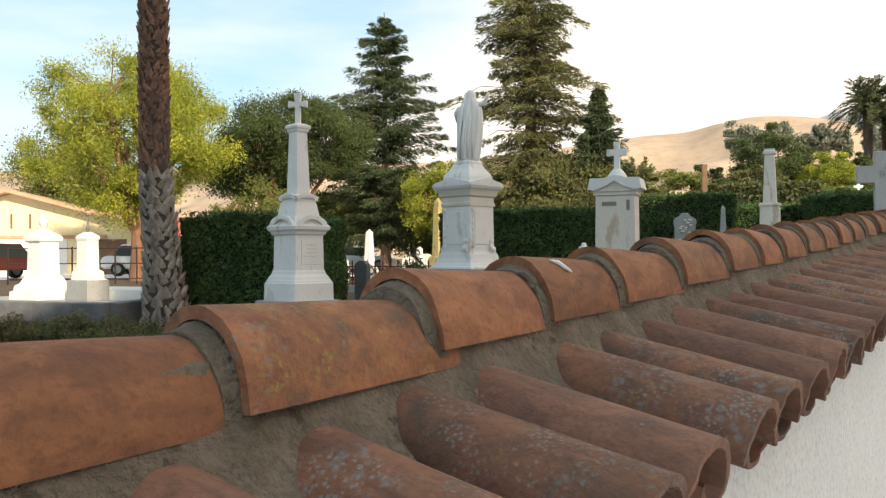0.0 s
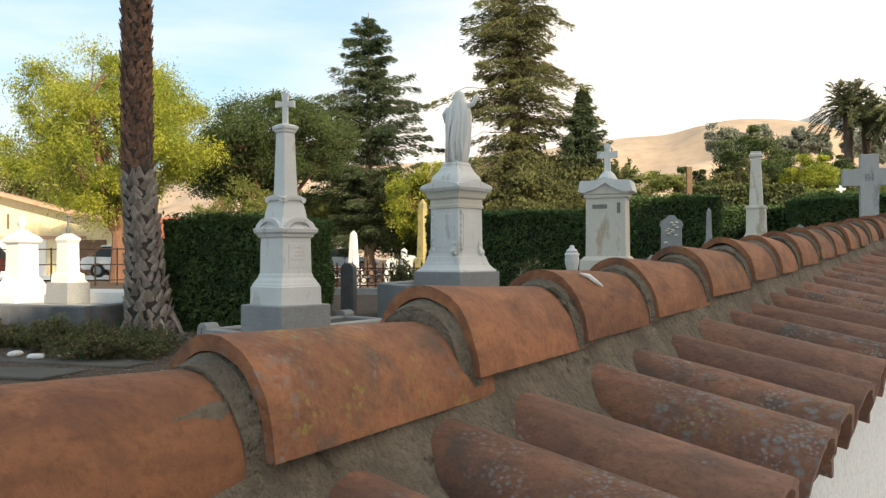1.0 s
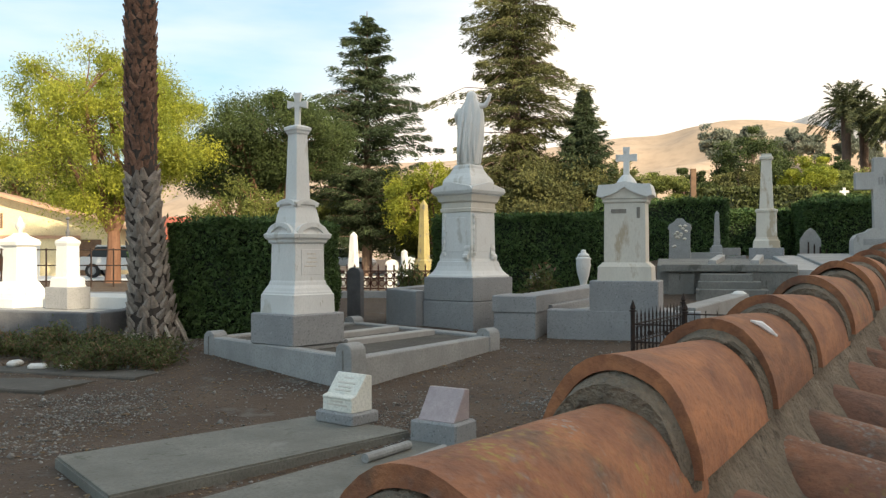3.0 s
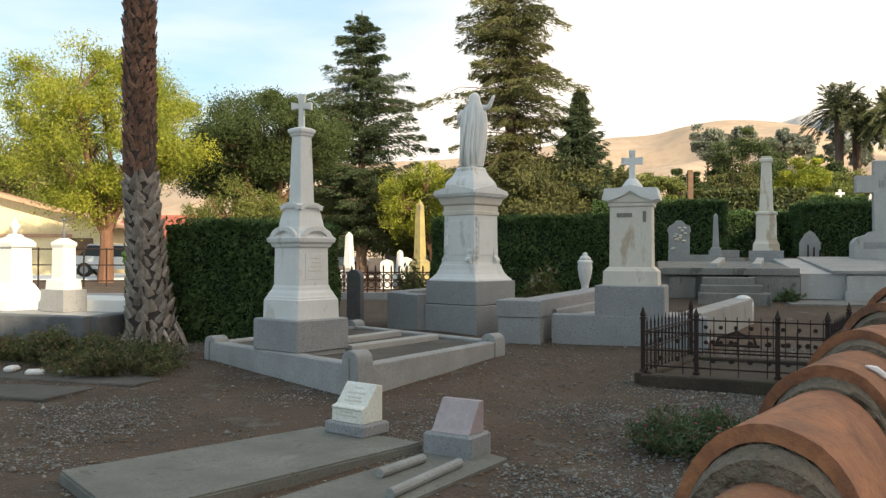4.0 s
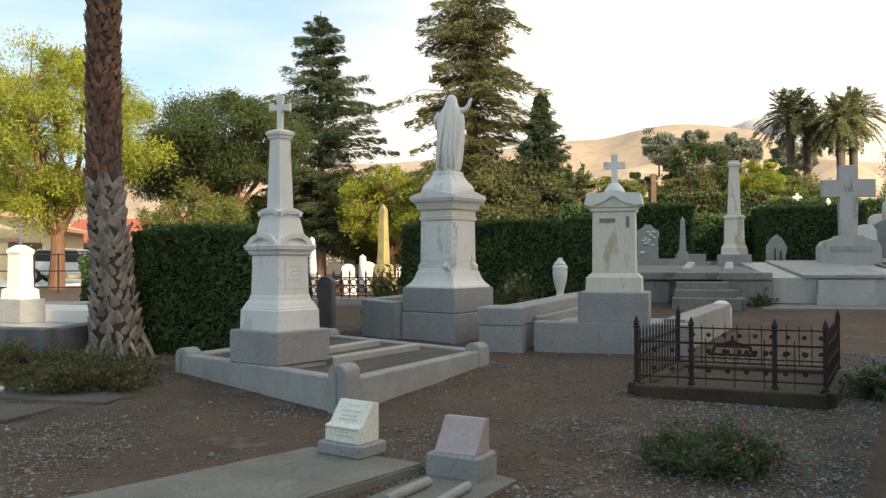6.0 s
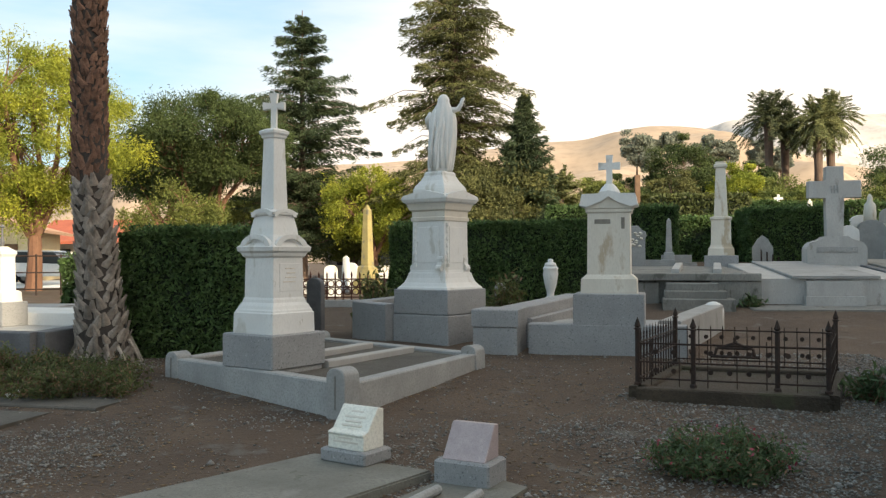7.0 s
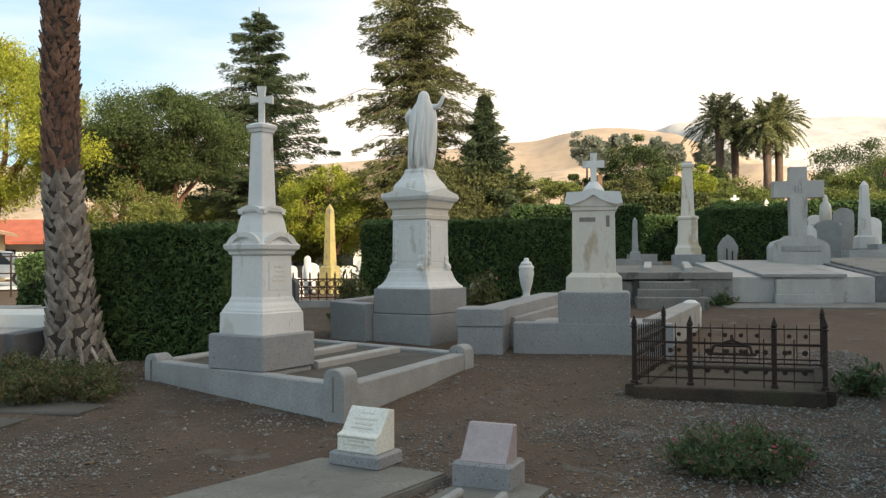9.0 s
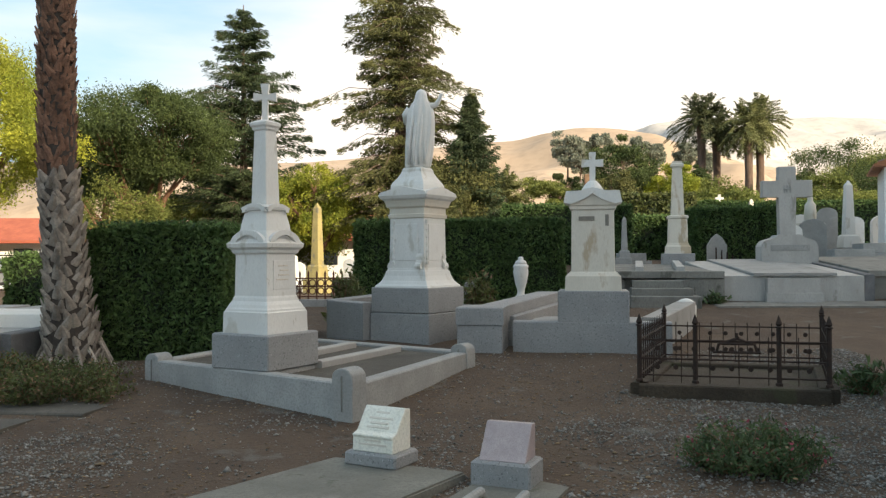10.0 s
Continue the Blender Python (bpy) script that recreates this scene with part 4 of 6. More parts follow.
# ---- terrace with steps, big tomb and further graves ----
ter = thing("terrace", pose(2.2, 14.2, 0), "pale cement terrace wall with low steps", "terrace")
o_ = Vector((2.2, 14.2, 0))
wall_between("terrace_wall", (1.30, 14.85), (1.72, 14.80), 0.30, 0.2, 0.2, 0.92, 0.92, M_TERRACE, ter, o_)
wall_between("terrace_wall", (2.55, 14.62), (3.32, 14.50), 0.30, 0.2, 0.2, 0.95, 0.95, M_TERRACE, ter, o_)
wall_between("terrace_coping", (1.20, 14.88), (3.32, 14.52), 0.42, 0.955, 0.955, 1.07, 1.07, M_TERRACE, ter, o_)
for i in range(3):
    wall_between("step", (1.66 + 0.07 * i, 14.12 + 0.2 * i), (2.74 - 0.07 * i, 13.95 + 0.2 * i), 0.55, 0.2, 0.2, 0.68 + 0.12 * i, 0.68 + 0.12 * i, M_TERRACE, ter, o_)
wall_between("terrace_top", (2.2, 14.7), (2.55, 18.0), 2.2, 0.5, 0.7, 1.05, 1.16, M_TERRACE, ter, o_, "grey cement terrace floor")
for a, b in (((2.05, 15.0), (2.55, 17.0)), ((2.75, 14.95), (3.25, 16.9))):
    wall_between("pale_kerb", a, b, 0.14, 0.9, 0.9, 1.14, 1.24, M_PALE, ter, o_, "white marble kerb strip")

tomb = thing("tomb", pose(4.5, 15.5, 0), "large white cement tomb with sloping top and panelled front", "tomb")
o_ = Vector((4.5, 15.5, 0))
wall_between("tomb_body", (4.50, 14.46), (4.80, 17.6), 2.28, 0.2, 0.4, 0.98, 1.22, M_PALE, tomb, o_)
wall_between("front_pier", (4.46, 14.36), (4.47, 14.50), 0.86, 0.2, 0.2, 0.94, 0.95, M_PALE, tomb, o_)
wall_between("front_step", (4.44, 14.26), (4.45, 14.38), 0.92, 0.2, 0.2, 0.70, 0.70, M_PALE, tomb, o_)
wall_between("top_slab", (4.50, 14.40), (4.80, 17.6), 1.35, 0.984, 1.224, 1.03, 1.26, M_TOMB, tomb, o_)
wall_between("apron", (4.50, 13.7), (4.55, 14.5), 3.0, 0.1, 0.1, 0.52, 0.56, M_TERRACE, tomb, o_, "grey cement apron")
wall_between("side_slab", (5.75, 14.4), (6.05, 17.4), 0.16, 0.2, 0.4, 1.0, 1.24, M_DARKSTONE, tomb, o_)
tomb2 = thing("tomb", pose(7.0, 15.5, 0), "grey cement tomb beside the white one", "tomb")
o_ = Vector((7.0, 15.5, 0))
wall_between("tomb_body", (7.0, 14.6), (7.3, 17.6), 2.2, 0.2, 0.4, 0.96, 1.2, M_TERRACE, tomb2, o_)
wall_between("tomb_lid", (7.0, 14.52), (7.3, 17.65), 2.3, 0.964, 1.204, 1.06, 1.30, M_TERRACE, tomb2, o_)

bigx = thing("cross_monument", pose(5.55, 17.15, 0, 0, 0, -8), "large white marble cross on a shaped base stone", "grave monument")
bm = bmesh.new()
extrude_xz(bm, [(-0.54, 1.1), (0.54, 1.1), (0.54, 1.52), (0.47, 1.62), (0.25, 1.68), (0.22, 1.74), (-0.22, 1.74), (-0.25, 1.68), (-0.47, 1.62), (-0.54, 1.52)], -0.25, 0.25)
bmesh.ops.bevel(bm, geom=list(bm.edges), offset=0.015, segments=2, affect="EDGES")
part("base", bm, M_PALE, bigx, "shaped base stone with a name panel")
part("name_panel", block(0, -0.255, 1.42, 0.74, 0.012, 0.12, cut=0.004), M_CONCRETE, bigx)
for i in range(7):
    part("lettering_bar", block(-0.30 + 0.10 * i, -0.264, 1.445, 0.07, 0.008, 0.07, cut=0.002), M_CONCRETE, bigx)
bm = bmesh.new()
extrude_xz(bm, cross_outline(0.48, 0.155, 3.10, 1.70, 2.50, 0.31, 0.012), -0.10, 0.10)
bmesh.ops.bevel(bm, geom=list(bm.edges), offset=0.012, segments=1, affect="EDGES")
part("cross", bm, M_PALE, bigx)
bm = bmesh.new()
for i in range(3):
    tube(bm, [(-0.06 + 0.06 * i, -0.105, 2.58), (-0.06 + 0.06 * i, -0.105, 2.72)], [0.014, 0.014], 6)
tube(bm, [(-0.08, -0.105, 2.65), (0.08, -0.105, 2.65)], [0.012, 0.012], 6)
part("monogram", bm, M_CONCRETE, bigx, "carved device at the crossing")

pil = thing("column_monument", pose(3.62, 18.0, 0, 0, 0, -14), "slender pale marble column on a stepped base", "grave monument")
part("plinth", block(0, 0, 0.9, 0.66, 0.66, 0.48), M_GRANITE, pil)
part("base", stack([(1.38, 0.26), (1.52, 0.25), (1.56, 0.22), (1.60, 0.21)]), M_MARBLE_AGED, pil)
part("die", stack([(1.60, 0.20), (2.10, 0.19), (2.12, 0.215), (2.16, 0.215), (2.18, 0.16)]), M_MARBLE_AGED, pil)
part("shaft", stack([(2.18, 0.135), (3.18, 0.095), (3.20, 0.13), (3.25, 0.13), (3.27, 0.10), (3.31, 0.10)]), M_MARBLE_AGED, pil)

head = thing("headstone", pose(1.95, 18.5, 0, 0, 0, -10), "weathered grey marble headstone with carved crest", "headstone")
part("foot", block(0, 0, 0.8, 0.66, 0.34, 0.32), M_CONCRETE, head)
bm = bmesh.new()
extrude_xz(bm, [(-0.23, 1.1), (0.23, 1.1), (0.20, 1.75), (0.25, 1.80), (0.22, 1.90), (0.12, 1.93), (0.07, 2.02), (-0.07, 2.02), (-0.12, 1.93), (-0.22, 1.90), (-0.25, 1.80), (-0.20, 1.75)], -0.09, 0.09)
bmesh.ops.bevel(bm, geom=list(bm.edges), offset=0.015, segments=1, affect="EDGES")
part("stone", bm, M_CONCRETE, head)
rr = random.Random(2)
for i in range(14):
    part("carving", lathe([(-0.03, 0.02), (0, 0.05), (0.03, 0.02)], 7, rr.uniform(-0.13, 0.13), -0.085, None), M_MARBLE_AGED, head).matrix_basis = Matrix.Translation((0, 0, rr.uniform(1.40, 1.88)))

urn = thing("stone_urn", pose(-0.16, 13.65, 0), "pale stone urn with lid on a square foot", "urn")
part("foot", block(0, 0, 0.45, 0.28, 0.28, 0.22), M_CONCRETE, urn)
part("bowl", lathe([(0.67, 0.09), (0.71, 0.085), (0.74, 0.055), (0.80, 0.06), (0.92, 0.095), (1.08, 0.12), (1.14, 0.11), (1.17, 0.125), (1.20, 0.10)], 18), M_MARBLE, urn, smooth=True)
part("lid", lathe([(1.20, 0.10), (1.25, 0.08), (1.27, 0.04), (1.29, 0.045), (1.315, 0.03), (1.32, 0.005)], 16), M_MARBLE, urn, smooth=True)


def rounded_stone(x, y, z, w, h, d, rot, mat, label, cat="headstone", group=""):
    bm = bmesh.new()
    out = [(-w / 2, 0), (w / 2, 0), (w / 2, h - w * 0.35)] + [(w / 2 * math.cos(math.pi * i / 8), h - w * 0.35 + w * 0.35 * math.sin(math.pi * i / 8)) for i in range(1, 8)] + [(-w / 2, h - w * 0.35)]
    extrude_xz(bm, out, -d / 2, d / 2)
    bmesh.ops.recalc_face_normals(bm, faces=bm.faces)
    bmesh.ops.bevel(bm, geom=list(bm.edges), offset=min(0.01, d * 0.1), segments=1, affect="EDGES")
    o = part("headstone", bm, mat, None)
    o.matrix_basis = pose(x, y, z, 0, 0, rot)
    return tagged(o, label, cat, group)


rounded_stone(-3.66, 12.6, 0.10, 0.27, 0.95, 0.10, -25, M_DARKSTONE, "dark grey round-topped headstone, plain and weathered")
bm = block(-3.35, 12.0, 0.1, 0.34, 0.24, 0.16)
tagged(part("loose_stone", bm, M_CONCRETE), "broken grey stone lying beside the headstone", "stone")
rounded_stone(-0.95, 13.9, 0.35, 0.17, 0.58, 0.14, 0, M_CONCRETE, "small pale round-topped stone post by the hedge")


def small_obelisk(x, y, z, h, w, mat, label, rot=-25, ball=False):
    t = thing("small_obelisk", pose(x, y, z, 0, 0, rot), label, "grave monument")
    part("plinth", block(0, 0, 0, w * 1.5, w * 1.5, h * 0.16), M_CONCRETE if mat is not M_YELLOW else mat, t)
    part("base", stack([(h * 0.16, w * 0.58), (h * 0.30, w * 0.52), (h * 0.32, w * 0.42)]), mat, t)
    if ball:
        part("shaft", stack([(h * 0.32, w * 0.38), (h * 0.72, w * 0.32), (h * 0.75, w * 0.42), (h * 0.79, w * 0.42), (h * 0.84, w * 0.12)]), mat, t)
        part("finial", lathe([(h * 0.84, 0.02), (h * 0.88, 0.045), (h * 0.92, 0.03), (h, 0.004)], 8), M_DARKSTONE, t)
    else:
        part("shaft", stack([(h * 0.32, w * 0.34), (h * 0.94, w * 0.22), (h, 0.01)]), mat, t)
    return t


small_obelisk(-4.95, 25.9, 0.25, 2.75, 0.42, M_YELLOW, "ochre lichen-covered obelisk lit by the low sun", -32)
small_obelisk(-7.15, 25.6, 0.25, 1.75, 0.38, M_MARBLE, "white marble obelisk standing in sunlight")
small_obelisk(-5.9, 27.5, 0.25, 1.2, 0.34, M_MARBLE, "short white marble obelisk in sunlight")
small_obelisk(10.5, 24.4, 1.2, 2.3, 0.42, M_MARBLE, "pale marble obelisk among far graves", -5)
small_obelisk(8.9, 27.5, 1.5, 1.7, 0.28, M_MARBLE_AGED, "thin grey obelisk among far graves", -5)
rs = random.Random(12)
for i, (x, y, w, h) in enumerate(((-6.6, 23.5, 0.4, 0.7), (-7.8, 24.6, 0.5, 0.9), (-5.6, 24.0, 0.35, 0.6), (-8.5, 27, 0.5, 0.8), (-4.2, 28.5, 0.5, 1.1), (-6.2, 30, 0.6, 1.0), (-3.6, 30.5, 0.5, 0.9), (-7.2, 31.5, 0.5, 0.9), (8.0, 22.5, 0.55, 1.0), (8.9, 23.2, 0.7, 1.15), (9.6, 25.5, 0.6, 1.3), (11.3, 24.0, 0.7, 1.25), (10.9, 26.5, 0.6, 1.5), (7.7, 24.5, 0.4, 1.3), (12.0, 27.0, 0.6, 1.2))):
    rounded_stone(x, y, ground_z(x, y) - 0.05, w, h, 0.14, rs.uniform(-30, 10), M_MARBLE if i % 3 else M_CONCRETE, "weathered pale headstone among the far graves", group="far headstones")
far_stat = thing("figure_monument", pose(9.35, 24.3, 1.15, 0, 0, -5), "pale carved figure on a tall pedestal, far off", "grave monument")
part("pedestal", stack([(0, 0.38), (0.35, 0.36), (0.40, 0.28), (1.0, 0.26), (1.05, 0.32), (1.12, 0.30)]), M_MARBLE_AGED, far_stat)
part("figure", lathe([(1.12, 0.16), (1.4, 0.17), (1.65, 0.15), (1.75, 0.07), (1.85, 0.075), (1.95, 0.02)], 12), M_MARBLE_AGED, far_stat, smooth=True)
for x, y, w, h in ((8.6, 20.6, 1.2, 0.4), (9.7, 21.2, 1.5, 0.5), (3.2, 20.3, 0.9, 0.35), (2.6, 19.6, 1.1, 0.3)):
    z = ground_z(x, y)
    t = thing("low_tomb", pose(x, y, z, 0, 0, -10), "low grey stepped tomb on the slope", "tomb", "low tombs")
    part("base", block(0, 0, -0.1, w, w * 0.8, 0.1 + h * 0.5), M_CONCRETE, t)
    part("top", block(0, 0, h * 0.5 + 0.004, w * 0.75, w * 0.55, h * 0.5), M_CONCRETE, t)
tagged(small_obelisk(2.95, 19.9, 1.1, 1.15, 0.22, M_CONCRETE, "plain grey stone pillar beside the hedge", -10), "", "")
arch = thing("arched_headstone", pose(4.55, 18.3, 1.0, 0, 0, -12), "small pointed headstone with an iron rail before it", "headstone")
bm = bmesh.new()
extrude_xz(bm, [(-0.2, 0), (0.2, 0), (0.2, 0.55), (0.1, 0.72), (0, 0.80), (-0.1, 0.72), (-0.2, 0.55)], -0.08, 0.08)
part("stone", bm, M_CONCRETE, arch)
for i in range(4):
    bm = bmesh.new()
    tube(bm, [(-0.05 + 0.11 * i, -0.3, 0), (-0.05 + 0.11 * i, -0.3, 0.50 - 0.05 * i)], [0.02, 0.015], 5)
    part("rail", bm, M_IRON, arch)
fx = thing("white_cross", pose(9.06, 30.9, 1.5, 0, 0, -8), "small white cross on a low base above the hedge", "grave monument")
part("base", stack([(-0.2, 0.45), (1.62, 0.42), (1.66, 0.34), (1.74, 0.32)], 0.6), M_MARBLE, fx)
bm = bmesh.new()
extrude_xz(bm, cross_outline(0.15, 0.045, 2.10, 1.72, 1.92, 0.08), -0.045, 0.045)
part("cross", bm, M_MARBLE, fx)
post = part("wooden_post", block(3.35, 26.5, 1.0, 0.16, 0.16, 2.9), M_BROWN)
tagged(post, "plain brown wooden post behind the hedge", "post")

# left hand plot in the sun
lb = thing("raised_grave_plot", pose(-7.2, 10.2, 0), "raised cement grave plot with a white stone floor", "grave plot")
o_ = Vector((-7.2, 10.2, 0))
wall_between("kerb", (-5.85, 9.0), (-5.55, 11.6), 0.2, -0.1, 0.0, 0.56, 0.60, M_DARKSTONE, lb, o_)
wall_between("kerb", (-5.85, 9.0), (-9.6, 9.75), 0.2, -0.1, -0.1, 0.56, 0.56, M_DARKSTONE, lb, o_)
wall_between("floor", (-5.9, 10.5), (-9.6, 11.2), 2.6, -0.1, -0.1, 0.50, 0.50, M_CONCRETE, lb, o_)
wall_between("white_slab", (-6.0, 11.0), (-7.9, 11.4), 1.0, 0.45, 0.45, 0.66, 0.66, M_MARBLE, lb, o_)
g = thing("urn_monument", pose(-8.22, 11.0, 0.5, 0, 0, -20), "white marble monument with carved cap and urn in full sun", "grave monument")
part("base", stack([(0, 0.34), (0.12, 0.335), (0.13, 0.30), (0.20, 0.29), (0.24, 0.24), (0.32, 0.20), (0.36, 0.18)]), M_MARBLE, g)
part("die", stack([(0.36, 0.165), (0.86, 0.155)]), M_MARBLE, g)
part("cap", stack([(0.86, 0.16), (0.88, 0.195), (0.93, 0.20), (0.97, 0.17), (1.02, 0.09), (1.06, 0.06)]), M_MARBLE, g)
part("urn", lathe([(1.06, 0.035), (1.09, 0.03), (1.13, 0.065), (1.19, 0.075), (1.22, 0.04), (1.26, 0.03), (1.30, 0.005)], 12), M_MARBLE, g, smooth=True)
g = thing("draped_headstone", pose(-7.21, 10.6, 0.5, 0, 0, -22), "white marble headstone with small finial on a grey foot", "headstone")
part("foot", block(0, 0, 0, 0.50, 0.36, 0.30), M_GRANITE, g)
part("base", stack([(0.30, 0.20), (0.42, 0.19), (0.44, 0.15)], 0.7), M_MARBLE, g)
part("stone", stack([(0.44, 0.128), (0.86, 0.120), (0.90, 0.138), (0.93, 0.135), (0.99, 0.05)], 0.8), M_MARBLE, g)
part("finial", lathe([(0.98, 0.02), (1.05, 0.03), (1.10, 0.015), (1.22, 0.012), (1.24, 0.035), (1.27, 0.004)], 8), M_DARKSTONE, g)
for i, (x, y) in enumerate(((-9.6, 17.5), (-9.0, 17.8), (-8.2, 17.6), (-7.7, 18.2), (-10.4, 18.5), (-11.5, 17.6), (-6.9, 17.9))):
    rounded_stone(x, y, 0.15, 0.34, 0.50, 0.14, -20 + 9 * i, M_MARBLE, "low white headstone in bright sun", group="low sunlit headstones")
for x, y, w in ((-9.2, 14.5, 1.6), (-7.4, 14.2, 1.5)):
    tagged(part("low_slab", block(x, y, 0.2, w, 1.0, 0.34), M_CONCRETE), "low pale grave slab in the sun", "grave slab")
for i, (x, y) in enumerate(((-5.55, 7.55), (-5.25, 7.62), (-5.9, 7.7))):
    o = part("small_white_stone", block(0, 0, -0.02, 0.17, 0.11, 0.06, cut=0.02), M_MARBLE)
    o.matrix_basis = pose(x, y, ground_z(x, y) + 0.015, 0, 0, 20 + 40 * i)
    tagged(o, "small white stone set flat in the path", "stone", "white edging stones")
lp = thing("cement_path", pose(-5.3, 7.3, 0.05), "worn dark cement path slabs at the edge of the earth", "path")
o_ = Vector((-5.3, 7.3, 0.05))
wall_between("path_slab", (-4.2, 7.45), (-9.0, 8.25), 0.75, -0.1, -0.1, 0.115, 0.10, M_PATH, lp, o_)
wall_between("path_slab", (-4.65, 6.72), (-9.0, 7.40), 0.62, -0.1, -0.1, 0.09, 0.08, M_PATH, lp, o_)

# iron fence further back
ff = thing("ornate_iron_fence", pose(-4.5, 18.9, 0.3), "rust red ornate cast iron fence on a low wall", "fence")
wall_between("low_wall", (-6.4, 18.7), (-2.6, 19.1), 0.25, -0.2, -0.2, 0.42, 0.42, M_CONCRETE, ff, (-4.5, 18.9, 0.3))
ring_bm = bmesh.new()
tube(ring_bm, [(0.07 * math.cos(t * math.pi / 5), 0, 0.07 * math.sin(t * math.pi / 5)) for t in range(11)], [0.014] * 11, 5)
ring_me = bpy.data.meshes.new("ring")
ring_bm.to_mesh(ring_me)
ring_bm.free()
ring_me.materials.append(M_IRON_RED)
pk = spear_post(0.58, 0.018, "far_picket")
pk.materials[0] = M_IRON_RED
for i in range(22):
    x, y = -1.9 + 3.8 * i / 21, -0.2 + 0.4 * i / 21
    share("picket", pk, ff, Matrix.Translation((x, y, 0.1)))
    share("ring", ring_me, ff, Matrix.Translation((x + 0.09, y, 0.30)))
    share("ring", ring_me, ff, Matrix.Translation((x + 0.09, y, 0.48)))
for z in (0.18, 0.40, 0.58):
    bm = bmesh.new()
    tube(bm, [(-1.9, -0.2, z), (1.9, 0.2, z)], [0.016, 0.016], 5)
    part("rail", bm, M_IRON_RED, ff)


# ---- hedges ----
def hedge(x, y, z, sx, sy, h, rot, count, label, size=0.028, seed=1, mat=None):
    t = thing("hedge", pose(x, y, z, 0, 0, rot), label, "hedge")
    r = np.random.default_rng(seed)
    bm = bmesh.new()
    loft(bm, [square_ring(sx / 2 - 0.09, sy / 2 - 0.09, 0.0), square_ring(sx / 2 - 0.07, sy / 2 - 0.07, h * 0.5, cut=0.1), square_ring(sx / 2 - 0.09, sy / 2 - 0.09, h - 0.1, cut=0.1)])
    part("inside", bm, M_HEDGE_SHADE, t, "near-black solid core, shade between the leaves put into its colour")
    areas = np.array([sx * sy, sx * h, sx * h, sy * h, sy * h])
    side = r.choice(5, count, p=areas / areas.sum())
    u, v = r.uniform(-0.5, 0.5, count), r.uniform(-0.5, 0.5, count)
    c = np.zeros((count, 3))
    d = np.abs(r.normal(0, 0.045, count))
    for k_, (ax, sg) in enumerate(((2, 1), (1, -1), (1, 1), (0, -1), (0, 1))):
        m = side == k_
        if ax == 2:
            c[m] = np.stack([u[m] * sx, v[m] * sy, h - d[m]], 1)
        elif ax == 1:
            c[m] = np.stack([u[m] * sx, sg * (sy / 2 - d[m]), (v[m] + 0.5) * h], 1)
        else:
            c[m] = np.stack([sg * (sx / 2 - d[m]), u[m] * sy, (v[m] + 0.5) * h], 1)
    wob = np.array([noise.noise_vector(tuple(p * 1.7 + seed)) for p in c])
    c += wob * 0.10
    c[:, 2] = np.maximum(c[:, 2], 0.02)
    k_ = count // 40    # stray shoots on top
    s_ = np.stack([r.uniform(-sx / 2, sx / 2, k_), r.uniform(-sy / 2, sy / 2, k_), h + r.uniform(0, 0.08, k_)], 1)
    leaves("leaves", np.concatenate([c, s_]), size, mat or M_HEDGE, t, r, 1.5)
    return t


hedge(-4.58, 11.05, 0.05, 1.50, 2.6, 1.60, 0, 80000, "dense clipped dark green hedge beside the palm", 0.021, 3)
hedge(-1.02, 15.9, 0.25, 3.75, 1.1, 1.70, -3, 80000, "long clipped dark green hedge behind the statue", 0.023, 4)
hedge(1.9, 21.9, 0.8, 3.2, 1.6, 1.80, -6, 40000, "tall clipped dark hedge on the slope", 0.030, 5)
hedge(5.3, 25.2, 1.2, 2.6, 1.2, 1.30, -4, 14000, "clipped hedge row among far graves", 0.045, 6)
hedge(6.9, 23.4, 1.2, 2.5, 1.6, 1.45, -4, 30000, "clipped dark hedge behind the large cross", 0.030, 7)
hedge(10.5, 29.5, 1.6, 7.5, 1.2, 1.60, -4, 16000, "long clipped hedge closing the graveyard", 0.05, 8)
hedge(-8.2, 17.0, 0.2, 2.9, 0.9, 1.2, -3, 14000, "low clipped green hedge beyond the raised plot", 0.04, 9)
hedge(5.2, 27.5, 1.4, 3.4, 1.6, 1.9, 0, 14000, "rounded sunlit hedge further up", 0.05, 10, M_SHRUB)


